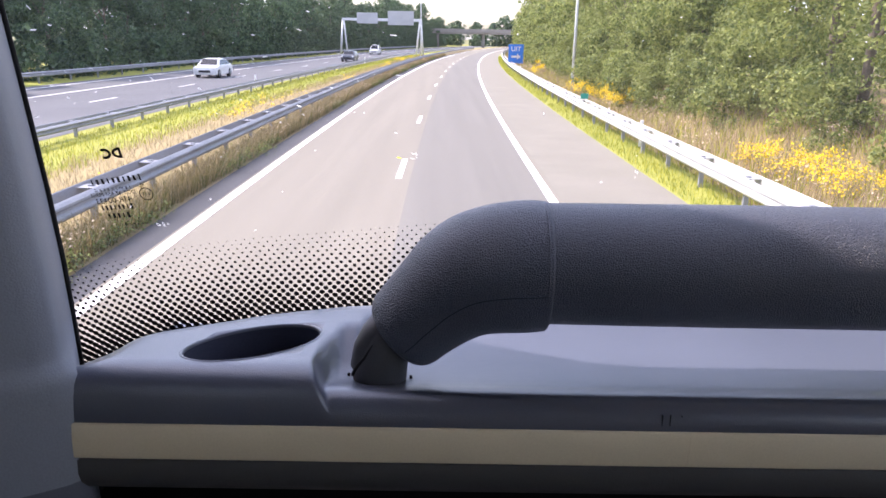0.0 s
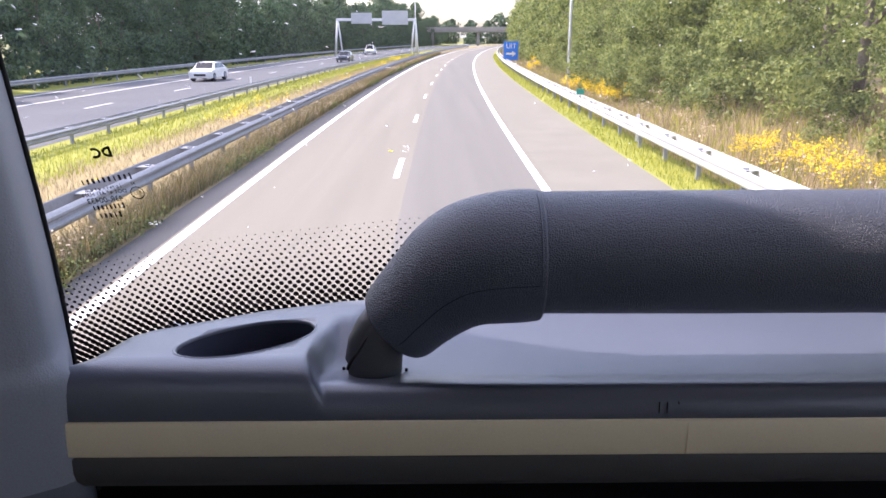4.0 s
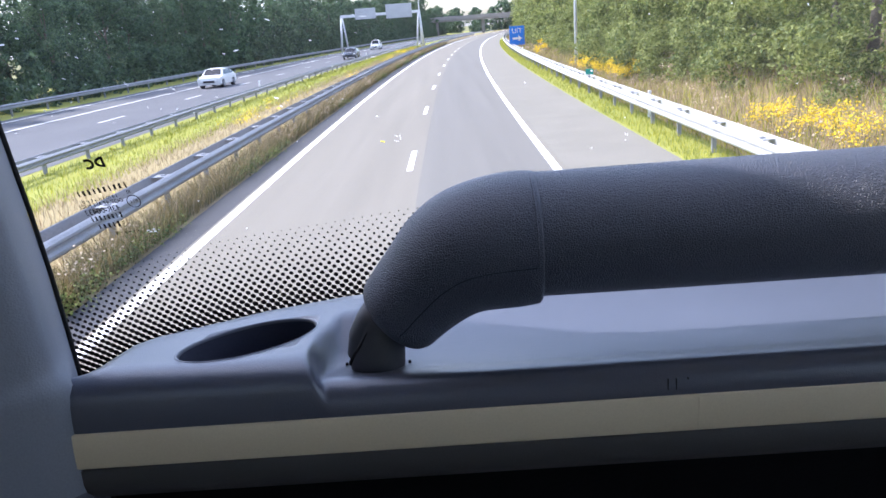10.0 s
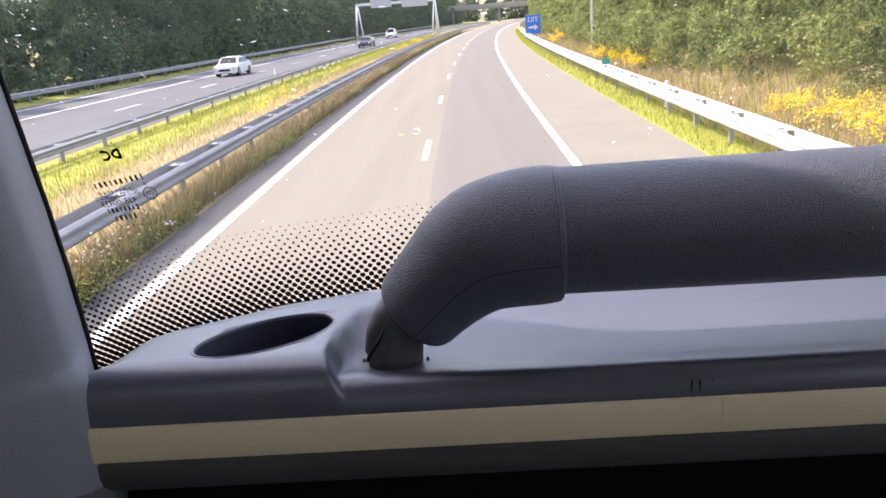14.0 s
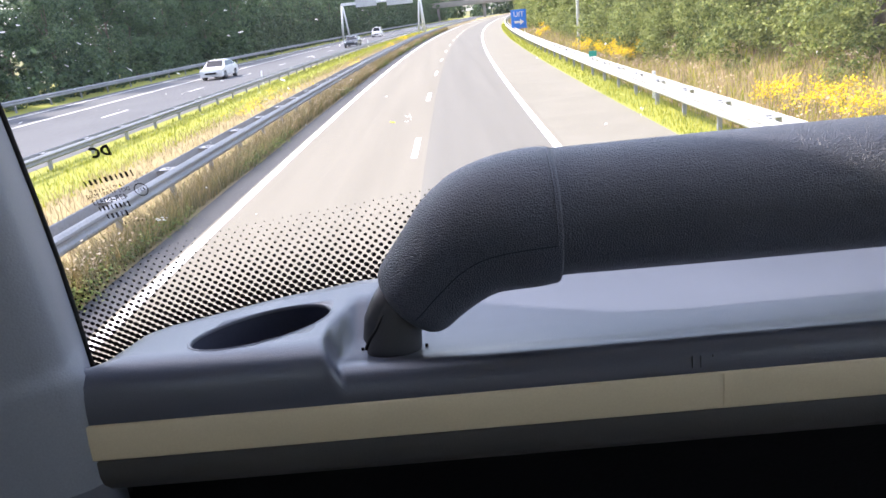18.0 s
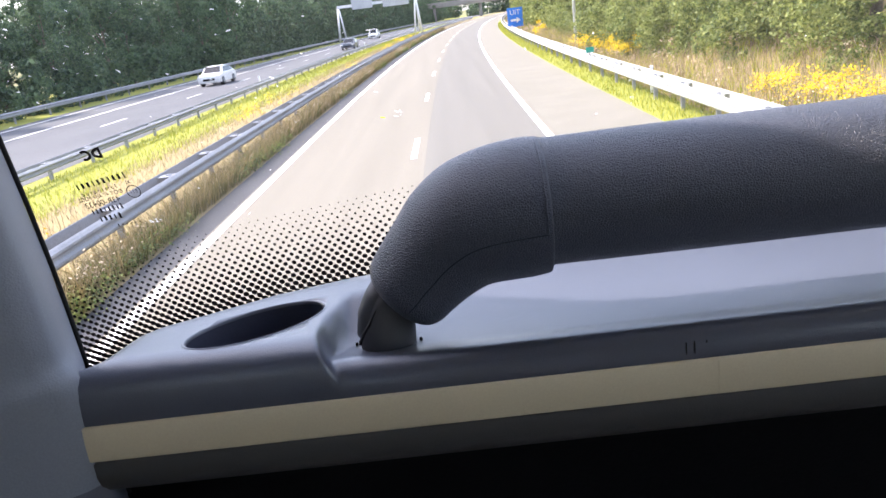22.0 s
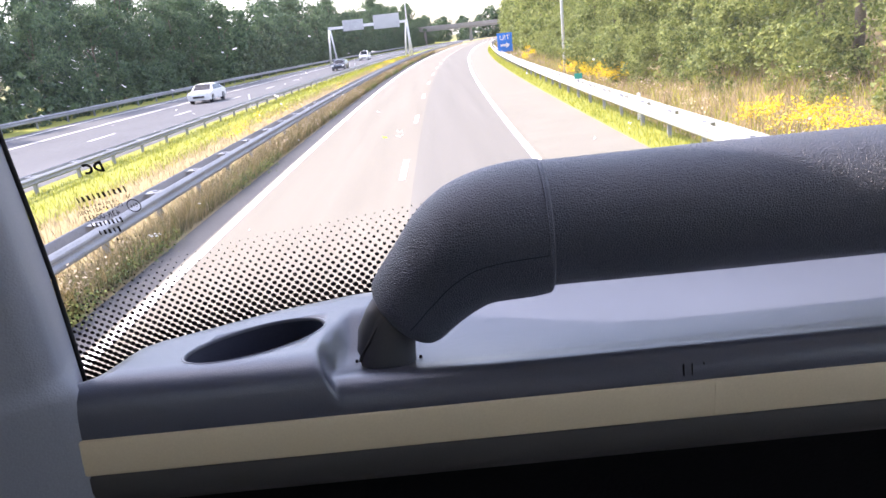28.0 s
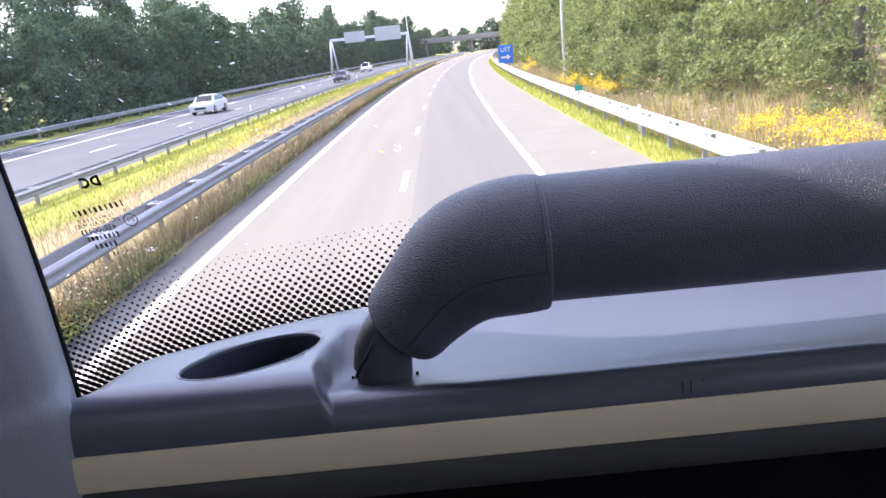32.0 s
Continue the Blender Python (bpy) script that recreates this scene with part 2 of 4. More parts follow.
BARK = material("grey_brown_bark", (0.09, 0.07, 0.05), (0.19, 0.16, 0.12), 0.9, 3, 20, 0.6, depth=0.02)
SIGN_BLUE = material("blue_sign_face", (0.010, 0.17, 0.70), (0.018, 0.22, 0.80), 0.4, 2, 30, 0)
SIGN_WHITE = material("white_sign_print", (0.75, 0.75, 0.75), (0.85, 0.85, 0.85), 0.5, 4, 30, 0)
SIGN_GREEN = material("green_marker_plate", (0.0, 0.26, 0.20), (0.01, 0.33, 0.26), 0.5, 4, 30, 0)
CAR_WHITE = material("white_car_paint", (0.72, 0.73, 0.74), (0.80, 0.81, 0.82), 0.25, 1, 20, 0)
CAR_GREY = material("grey_car_paint", (0.10, 0.11, 0.13), (0.14, 0.15, 0.17), 0.25, 1, 20, 0, metal=0.3)
CAR_GLASS = material("dark_car_glass", (0.012, 0.014, 0.016), (0.02, 0.022, 0.025), 0.08, 2, 20, 0)
LAMP_GLASS = material("pale_lamp_lens", (0.7, 0.7, 0.68), (0.8, 0.8, 0.78), 0.15, 6, 40, 0)


# ---- building helpers ----
def flat_mesh(name, verts, faces, smooth=False):
    me = bpy.data.meshes.new(name)
    me.from_pydata([tuple(v) for v in verts], [], faces)
    me.update()
    if smooth:
        me.polygons.foreach_set("use_smooth", [True] * len(me.polygons))
    return me


def part(name, data, mat, parent=None, label="", kind=""):
    """Links a bmesh or a mesh as one object, under a thing or a part."""
    if isinstance(data, bmesh.types.BMesh):
        me = bpy.data.meshes.new(name)
        data.to_mesh(me)
        data.free()
        data = me
    if mat and not data.materials:
        data.materials.append(mat)
    ob = new(name, data)
    if parent:
        ob.parent = parent
        ob.matrix_parent_inverse = parent.matrix_world.inverted()
    return tagged(ob, label, kind=kind)


def thing(name, label, category, group="", kind="", at=(0, 0, 0)):
    ob = new(name)
    ob.empty_display_size = 0.1
    ob.matrix_world = Matrix.Translation(at)
    return tagged(ob, label, category, group, kind)


def box(x0, x1, y0, y1, z0, z1, bevel=0.0):
    bm = bmesh.new()
    bmesh.ops.create_cube(bm, size=1, matrix=Matrix.Translation(((x0 + x1) / 2, (y0 + y1) / 2, (z0 + z1) / 2))
                          @ Matrix.Diagonal((x1 - x0, y1 - y0, z1 - z0, 1)))
    if bevel:
        bmesh.ops.bevel(bm, geom=list(bm.edges), offset=bevel, segments=2, affect="EDGES", profile=0.5)
    return bm


def sweep(path, radii, sides=32, squash=None, caps=True):
    """A round tube along a path of points, with a radius at each."""
    path = [Vector(p) for p in path]
    verts, faces, up = [], [], None
    for i, p in enumerate(path):
        d = (path[min(i + 1, len(path) - 1)] - path[max(i - 1, 0)]).normalized()
        if up is None:
            up = d.cross(Vector((0, 1, 0)) if abs(d.y) < 0.9 else Vector((1, 0, 0))).normalized()
        up = (up - d * up.dot(d)).normalized()
        side = d.cross(up)
        for k in range(sides):
            a = 2 * math.pi * k / sides
            verts.append(p + radii[i] * (math.cos(a) * up + math.sin(a) * side))
    for i in range(len(path) - 1):
        for k in range(sides):
            q = (k + 1) % sides
            faces.append((i * sides + k, i * sides + q, (i + 1) * sides + q, (i + 1) * sides + k))
    if caps:
        faces.append(tuple(range(sides - 1, -1, -1)))
        faces.append(tuple(range((len(path) - 1) * sides, len(path) * sides)))
    return flat_mesh("tube", verts, faces, True)


def smooth_path(points, n=12):
    """Catmull-Rom through the points."""
    pts = [np.array(p, float) for p in points]
    pts = [2 * pts[0] - pts[1], *pts, 2 * pts[-1] - pts[-2]]
    out = []
    for i in range(1, len(pts) - 2):
        p0, p1, p2, p3 = pts[i - 1:i + 3]
        for s in np.linspace(0, 1, n, endpoint=False):
            out.append(0.5 * (2 * p1 + (p2 - p0) * s + (2 * p0 - 5 * p1 + 4 * p2 - p3) * s ** 2 + (3 * p1 - p0 - 3 * p2 + p3) * s ** 3))
    out.append(pts[-2])
    return out


def loft(rows, smooth=True, close=False):
    """A sheet through rows of equally many points."""
    n = len(rows[0])
    verts = [p for r in rows for p in r]
    faces = [(i * n + k, i * n + (k + 1) % n, (i + 1) * n + (k + 1) % n, (i + 1) * n + k)
             for i in range(len(rows) - 1) for k in range(n if close else n - 1)]
    return flat_mesh("sheet", verts, faces, smooth)


def baked(ob):
    """The mesh of an object with its modifiers, the object itself removed."""
    me = bpy.data.meshes.new_from_object(ob.evaluated_get(bpy.context.evaluated_depsgraph_get()))
    bpy.data.objects.remove(ob)
    return me


def ease(a, b, x):
    s = min(1.0, max(0.0, (x - a) / (b - a)))
    return s * s * (3 - 2 * s)


# ---- the coach: dashboard ----
def crest(x):
    return float(np.interp(x, [-0.30, -0.267, -0.26, -0.251, -0.24, -0.222, -0.192, -0.157, -0.143, -0.078, 0.1], [0.462, 0.474, 0.488, 0.510, 0.529, 0.546, 0.562, 0.582, 0.590, 0.614, 0.645]))


def dash_profile(x):
    """Cross-section of the dashboard's top at x, from the trim strip up, over the lip and back to the glass."""
    c = crest(x)
    high = [(0.4465, 3.0035), (0.4465, 3.012), (0.447, 3.024), (0.449, 3.031), (0.4535, 3.0365), (0.461, 3.0395), (0.470, 3.0405)]
    front = high[-1][0]
    for s in (0.06, 0.13, 0.3, 0.5, 0.7, 0.86, 0.96, 1.0):
        high.append((front + (c - front) * s, 3.0405 - 0.008 * s - (0.003 if s == 1.0 else 0)))
    for s in (0.3, 0.6, 1.0):
        high.append((c + (0.76 - c) * s, 3.0295 - 0.075 * s))
    low = [(0.4465, 3.0035), (0.4465, 3.007), (0.447, 3.0115), (0.4490, 3.0165), (0.4525, 3.0208), (0.4575, 3.0238), (0.4630, 3.0242)]
    for s, z in ((0.06, 3.0200), (0.13, 3.0176), (0.3, 3.0175), (0.5, 3.0188), (0.7, 3.021), (0.84, 3.0225), (0.94, 3.024), (1.0, 3.025)):
        low.append((0.466 + 0.2 * s, z))
    for s in (0.3, 0.6, 1.0):
        low.append((0.666 + 0.094 * s, 3.025 - 0.02 * s))
    out = []
    for (ya, za), (yb, zb) in zip(high, low):
        mid = float(np.interp(0.5 * (ya + yb), [0.446, 0.455, 0.475, 0.495, 0.515, 0.54, 0.57, 0.62], [-0.0770, -0.0820, -0.0865, -0.0860, -0.0810, -0.0700, -0.0500, -0.0150]))
        s = ease(mid - 0.0045, mid + 0.0065, x)
        dip = 0.007 * ease(-0.232, -0.260, x) * ease(0.452, 0.480, ya)
        out.append((ya + (yb - ya) * s, za - dip + (zb - za) * s))
    return out


dash = thing("dashboard", "dark grey grained plastic dashboard with cup recess and beige strip", "dashboard", at=(0.6, 0.45, 2.21))
xs = [-0.290, -0.280, -0.273, -0.270, -0.267, -0.264, -0.262, -0.260, -0.258, -0.256, -0.2535, *np.arange(-0.25, -0.10, 0.004), *np.arange(-0.10, 0.03, 0.0014), *np.arange(0.03, 0.2, 0.02), *np.arange(0.25, 1.95, 0.1)]
top = loft([[(x, y, z) for y, z in dash_profile(x)] for x in xs])
bm = bmesh.new()
bm.from_mesh(top)
edge = [e for e in bm.edges if e.is_boundary]
down = bmesh.ops.extrude_edge_only(bm, edges=edge)
for v in [g for g in down["geom"] if isinstance(g, bmesh.types.BMVert)]:
    v.co.z = 2.953
    v.co.y = max(v.co.y, 0.462)
bmesh.ops.holes_fill(bm, edges=[e for e in bm.edges if e.is_boundary])
bmesh.ops.recalc_face_normals(bm, faces=list(bm.faces))
block = part("dash_block", bm, PLASTIC)
CUP = Vector((-0.1405, 0.5140, 3.036))
CUP_R = (0.0495, 0.0390)


def cup_ring(scale, z):
    return [(CUP.x + CUP_R[0] * scale * math.cos(a), CUP.y + CUP_R[1] * scale * math.sin(a) + 0.40 * CUP_R[0] * scale * math.cos(a), z)
            for a in np.linspace(0, 2 * math.pi, 96, endpoint=False)]


cut_me = loft([cup_ring(0.93, 2.93), cup_ring(1.0, 3.08)], close=True)
cbm = bmesh.new()
cbm.from_mesh(cut_me)
bmesh.ops.holes_fill(cbm, edges=[e for e in cbm.edges if e.is_boundary])
bmesh.ops.recalc_face_normals(cbm, faces=list(cbm.faces))
cutter = part("cutter", cbm, PLASTIC)
mod = block.modifiers.new("cut", "BOOLEAN")
mod.object, mod.operation, mod.solver = cutter, "DIFFERENCE", "EXACT"
shape = baked(block)
bpy.data.objects.remove(cutter)
part("dash_top", shape, PLASTIC, dash)


def rim_height(x, y):
    ys, zs = zip(*dash_profile(x))
    return float(np.interp(y, ys, zs))


rim = []
for k in range(9):
    a = math.pi * k / 8
    rim.append([(p[0], p[1], rim_height(p[0], p[1]) - 0.0022 + 0.0028 * math.sin(a)) for p in cup_ring(0.955 + 0.035 * (1 - math.cos(a)), 0)])
part("cup_rim", loft(rim, close=True), PLASTIC, dash)
well = [[(p[0], p[1], rim_height(p[0], p[1]) - 0.0005) for p in cup_ring(0.968, 0)]]
well += [cup_ring(s, z) for s, z in ((0.955, 3.015), (0.92, 2.975), (0.90, 2.957), (0.82, 2.950), (0.4, 2.949), (0.01, 2.949))]
part("cup_well", loft(well, close=True), WELL, dash, "dark cup recess lining")

# trim strip and lower panel
strip_rows = []
for x in (-0.266, *np.arange(-0.2535, 0.4, 0.05), *np.arange(0.4, 1.95, 0.1)):
    sag = 0.0
    strip_rows.append([(x, 0.4475, 3.0033 - sag), (x, 0.4455, 3.0030 - sag), (x, 0.4448, 3.002 - sag), (x, 0.4446, 2.990 - sag),
                       (x, 0.4448, 2.9770 - sag), (x, 0.4455, 2.9757 - sag), (x, 0.4475, 2.9752 - sag)])
part("trim_strip", loft(strip_rows), STRIP, dash, "flat beige trim strip")
panel = [(0.4475, 2.9745), (0.4462, 2.973), (0.4463, 2.962), (0.4475, 2.955), (0.4510, 2.949), (0.4570, 2.945)]
part("lower_panel", loft([[(x, y, z) for y, z in panel] for x in np.linspace(-0.290, 1.95, 20)]), LOWER, dash, "dark brown-grey lower dashboard panel")
# footwell sheet: its near-black colour stands in for the shade below the dashboard
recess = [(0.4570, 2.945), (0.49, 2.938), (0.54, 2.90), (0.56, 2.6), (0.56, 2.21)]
part("footwell_panel", loft([[(x, y, z) for y, z in recess] for x in np.linspace(-0.60, 1.95, 20)]), FOOTWELL_SHADE, dash, "footwell panel, near-black colour standing in for its shade")
for dx, h in ((0.0, 0.0085), (0.0056, 0.0085), (0.0135, 0.0016)):
    z0 = 3.0075 if h > 0.005 else 3.0145
    part("vent_slot", box(0.1605 + dx, 0.1610 + dx, 0.4458, 0.4475, z0, z0 + h, 0.0002), RUBBER, dash)
part("strip_joint", box(0.1815, 0.1818, 0.4443, 0.4460, 2.9765, 3.0015), STRIP, dash)

# ---- the coach: padded grab rail ----
rail = thing("grab_rail", "thick black leather-grain grab rail on a dashboard stub post", "grab rail", at=(-0.044, 0.506, 3.019))
BAR_Y, BAR_Z, BAR_R = 0.5, 3.1095, 0.0452
bar_x = [0.070, 0.0745, 0.078, 0.084, 0.095, 0.12, 0.2, 0.4, 0.8, 1.3, 1.9]
part("padded_bar", sweep([(x, BAR_Y, BAR_Z) for x in bar_x], [0.0452, 0.0452, 0.0450, 0.0446, 0.0446, 0.0448, BAR_R, BAR_R, BAR_R, BAR_R, BAR_R], 64), LEATHER, rail)
# the sleeve: round sections between its outer and its inner bend, each (x, z)
OUTER = [(0.0790, 3.1570), (0.0660, 3.1576), (0.0500, 3.1560), (0.0340, 3.1528), (0.0170, 3.1472), (0.0030, 3.1394), (-0.0125, 3.1262), (-0.0240, 3.1112), (-0.0350, 3.0968),
         (-0.0437, 3.0850), (-0.0474, 3.0788), (-0.0482, 3.0725), (-0.0464, 3.0655)]
INNER = [(0.0790, 3.0580), (0.0680, 3.0566), (0.0560, 3.0560), (0.0470, 3.0556), (0.0400, 3.0550), (0.0340, 3.0532), (0.0260, 3.0492), (0.0180, 3.0442), (0.0100, 3.0385),
         (0.0030, 3.0328), (-0.0030, 3.0298), (-0.0085, 3.0294), (-0.0140, 3.0310)]
outer, inner = smooth_path(OUTER, 5), smooth_path(INNER, 5)
count = len(outer)
spine = [Vector(((o[0] + q[0]) / 2, 0.5, (o[1] + q[1]) / 2)) for o, q in zip(outer, inner)]
rises = [Vector((o[0] - q[0], 0, o[1] - q[1])).normalized() for o, q in zip(outer, inner)]
fat = [0.966 * math.hypot(o[0] - q[0], o[1] - q[1]) / 2 for o, q in zip(outer, inner)]


def on_elbow(i, angle, lift=0.0001):
    """A point on the sleeve's skin; angle from the viewer's side, upwards."""
    a = radians(angle)
    return spine[i] + (fat[i] + lift) * (math.cos(a) * Vector((0, -1, 0)) + math.sin(a) * rises[i])


rings = [[on_elbow(0, a, d) + Vector((0.0016 * w, 0, 0)) for a in np.linspace(0, 360, 72, endpoint=False)] for w, d in ((0.2, -0.012), (1.0, -0.0032), (0.9, -0.0012))]
rings += [[on_elbow(i, a, 0.0) for a in np.linspace(0, 360, 72, endpoint=False)] for i in range(count)]
tail = Vector((-0.0014, 0, -0.0016))
rings += [[on_elbow(count - 1, a, -d) + tail * w for a in np.linspace(0, 360, 72, endpoint=False)] for d, w in ((0.003, 0.5), (0.010, 0.8), (fat[-1] - 0.001, 0.8))]
elbow = part("elbow_sleeve", loft(rings, close=True), LEATHER, rail, "black leather-grain elbow sleeve")
seam_line = [on_elbow(i, float(np.interp(i, [1, 30, count - 12], [-9, -8, -9]))) for i in range(1, count - 11)]
part("moulded_seam", sweep(seam_line, [0.00034] * len(seam_line), 6), SEAM, elbow)
cross = [on_elbow(1, a) for a in np.linspace(-9, 75, 16)]
part("moulded_seam", sweep(cross, [0.00055] * 16, 6), LEATHER, elbow)
part("stub_post", sweep([(-0.0415, 0.4970, 3.010), (-0.0415, 0.4970, 3.020), (-0.0390, 0.4980, 3.034), (-0.0350, 0.4995, 3.046), (-0.0300, 0.5010, 3.056)],
                        [0.0208, 0.0204, 0.0192, 0.0185, 0.0180], 40), STUB, rail, "smooth dark plastic stub post")
part("post_cover", sweep([(-0.0488, 0.501, 3.0220), (-0.0485, 0.501, 3.0240), (-0.0458, 0.501, 3.038), (-0.0400, 0.501, 3.050), (-0.0345, 0.501, 3.059)],
                         [0.0145, 0.0160, 0.0165, 0.0160, 0.0150], 36), STUB, rail, "curved plastic shell beside the post")
slit = [(-0.0612, 0.4908, 3.0215), (-0.0606, 0.4905, 3.0240), (-0.0572, 0.4880, 3.0305), (-0.0518, 0.4850, 3.0380), (-0.0471, 0.4852, 3.0460), (-0.0420, 0.4853, 3.0530)]
part("post_slit", sweep(slit, [0.0016, 0.0016, 0.0015, 0.0014, 0.0012, 0.0011], 8), RUBBER, rail, "dark slit between post and cover")
for sx, sy in ((-0.0655, 0.499), (-0.0178, 0.496)):
    part("screw", sweep([(sx, sy, 3.017), (sx, sy, 3.0195)], [0.0013, 0.0010], 8), RUBBER, rail)

# ---- the coach: pillar ----
pillar = thing("windscreen_pillar", "grey padded windscreen pillar trim with a black glass gasket", "pillar", at=(-0.32, 0.5, 2.9))


def pillar_edge(z):
    return float(np.interp(z, [2.6, 3.02, 3.06, 3.10, 3.14, 3.20, 3.28, 4.1], [-0.2765, -0.2765, -0.2772, -0.2783, -0.2805, -0.2855, -0.2930, -0.375]))


outline = [(-0.152, 0.285), (-0.105, 0.20), (-0.074, 0.15), (-0.036, 0.10), (-0.013, 0.072), (0.0, 0.055), (0.009, 0.027), (0.0190, 0.000), (0.0180, -0.008), (0.0085, -0.018), (-0.0095, -0.029), (-0.0255, -0.038),
           (-0.0445, -0.048), (-0.080, -0.066), (-0.15, -0.095), (-0.45, -0.15)]


def pillar_skin(z):
    tuck = 0.0085 * (1 - ease(3.036, 3.052, z))
    return [(pillar_edge(z) + dx + tuck * ease(0.05, 0.005, dy), 0.455 + dy - (z - 3.03) * 0.05, z) for dx, dy in outline]


part("pillar_trim", loft([pillar_skin(z) for z in (2.956, 3.0, 3.03, *np.linspace(3.036, 3.052, 5), *np.linspace(3.06, 4.1, 22))]), PILLAR, pillar)
# same trim below the dashboard, with the low shade put into a darker colour
part("pillar_foot", loft([pillar_skin(z) for z in np.linspace(2.6, 2.956, 8)]), PILLAR_SHADED, pillar, "lower pillar trim, coloured darker for the shade low down")
gasket = [(pillar_edge(z) + 0.0002, 0.5130 - (z - 3.03) * 0.05, z) for z in np.linspace(2.9, 4.1, 25)]
part("gasket", sweep(gasket, [0.0018] * len(gasket), 8), RUBBER, pillar, "thin black rubber gasket")
part("trim_plug", sweep([(-0.286, 0.436, 3.137), (-0.286, 0.427, 3.137), (-0.286, 0.425, 3.137)], [0.0095, 0.0090, 0.0060], 24), PILLAR, pillar, "round grey trim plug")

# ---- the coach: windscreen ----
LEAN = 0.35


def on_glass(x, z, off=0.0):
    return (x, 0.66 - LEAN * (z - 3.10) - off, z)


screen = thing("window_1", "curved coach windscreen with a black dotted border and insect marks", "windscreen", kind="structure", at=(0.8, 0.66, 3.0))
pane = part("pane", loft([[on_glass(x, z) for x in (-0.36, 0.8, 1.95)] for z in (2.86, 3.4, 4.1)], False), GLASS, screen)
pane.visible_shadow = False
dots_v, dots_f = [], []
STEP, PITCH = 0.0087, 0.0048
for row in range(50):
    for x in np.arange(-0.42, 1.6, STEP) + (STEP / 2 if row % 2 else 0):
        z = float(np.interp(x, [-0.42, -0.367, -0.29, -0.208, -0.167, -0.085, -0.03, 0.10, 0.4], [3.013, 3.035, 3.058, 3.0745, 3.080, 3.0885, 3.095, 3.107, 3.122])) - row * PITCH
        if z < 2.885:
            continue
        r = float(np.interp(row * PITCH, [0.0, 0.012, 0.04, 0.07, 0.10], [0.0006, 0.0011, 0.0020, 0.0029, 0.0038]))
        c = on_glass(x, z, 0.0006)
        i0 = len(dots_v)
        for k in range(8):
            a = math.pi * (k + 0.5) / 4
            dz = r * math.sin(a)
            dots_v.append((c[0] + r * math.cos(a), c[1] - LEAN * dz, c[2] + dz))
        dots_f.append(tuple(range(i0, i0 + 8)))
part("printed_dots", flat_mesh("dots", dots_v, dots_f), INK, screen, "black ceramic dot border", kind="stuff")


def mark(name, x0, z0, w, h, mat, turn=0.0, label=""):
    """A flat printed bar on the glass, w by h, turned in its plane."""
    c, s = math.cos(radians(turn)), math.sin(radians(turn))
    vs = [on_glass(x0 + u * c - v * s, z0 + u * s + v * c, 0.0007) for u, v in ((-w / 2, -h / 2), (w / 2, -h / 2), (w / 2, h / 2), (-w / 2, h / 2))]
    return part(name, flat_mesh(name, vs, [(0, 1, 2, 3)]), mat, screen, label)


def mirrored(text, x, z, size, turn=7.0):
    cu = bpy.data.curves.new("print", "FONT")
    cu.body, cu.size, cu.align_x, cu.align_y = text, size, "CENTER", "CENTER"
    ob = new("print", cu)
    me = baked(ob)
    for v in me.vertices:
        px, pz = -v.co.x, v.co.y
        c, d = math.cos(radians(turn)), math.sin(radians(turn))
        v.co = on_glass(x + px * c - pz * d, z + px * d + pz * c, 0.0007)
    part("printed_text", me, INK, screen)


def ring_mark(x, z, r, w):
    vs, fs = [], []
    for k in range(32):
        a = 2 * math.pi * k / 32
        vs += [on_glass(x + q * math.cos(a), z + q * math.sin(a), 0.0007) for q in (r - w, r)]
    for k in range(32):
        q = (k + 1) % 32
        fs.append((2 * k, 2 * k + 1, 2 * q + 1, 2 * q))
    part("printed_ring", flat_mesh("ring", vs, fs), INK, screen)


# printed marks: makers' names as bars, approval text mirrored as seen from inside
def arc_mark(x, z, rx, rz, a0, a1, w, turn):
    """A thick printed arc on the glass, between two angles."""
    c, d = math.cos(radians(turn)), math.sin(radians(turn))
    vs = []
    for a in np.radians(np.linspace(a0, a1, 15)):
        for k in (0, w):
            u, v = (rx - k) * math.cos(a), (rz - k) * math.sin(a)
            vs.append(on_glass(x + u * c - v * d, z + u * d + v * c, 0.0007))
    part("printed_arc", flat_mesh("arc", vs, [(2 * k, 2 * k + 1, 2 * k + 3, 2 * k + 2) for k in range(14)]), INK, screen)


arc_mark(-0.2972, 3.1626, 0.0056, 0.0050, -125, 125, 0.0024, 5)
arc_mark(-0.2836, 3.1640, 0.0072, 0.0050, 90, 270, 0.0024, 5)
mark("printed_bar", -0.2834, 3.1640, 0.0024, 0.0100, INK, 5)


def bar_word(x0, z0, x1, z1, n, tall):
    """A maker's word as a row of plain thin bars between two places."""
    turn = math.degrees(math.atan2(z1 - z0, x1 - x0))
    for k in range(n):
        u = (k + 0.5) / n
        wide = abs(x1 - x0) / n * (0.46 if k % 3 else 0.28)
        mark("printed_bar", x0 + (x1 - x0) * u, z0 + (z1 - z0) * u, wide, tall if k < n - 1 else tall * 1.25, INK, turn)


bar_word(-0.3185, 3.1338, -0.2690, 3.1412, 10, 0.0050)
mirrored("l a m i n a t e d", -0.2990, 3.1287, 0.0056, 8.0)
mirrored("DOT 47 AS1 M302", -0.2995, 3.1236, 0.0054, 7.0)
mirrored("43R-00433", -0.3005, 3.1168, 0.0078, 7.0)
ring_mark(-0.2690, 3.1240, 0.0064, 0.0008)
mirrored("E11", -0.2690, 3.1240, 0.0050, 7.0)
mirrored("XI", -0.2705, 3.1335, 0.0045, 7.0)
bar_word(-0.3150, 3.1082, -0.2832, 3.1116, 8, 0.0046)
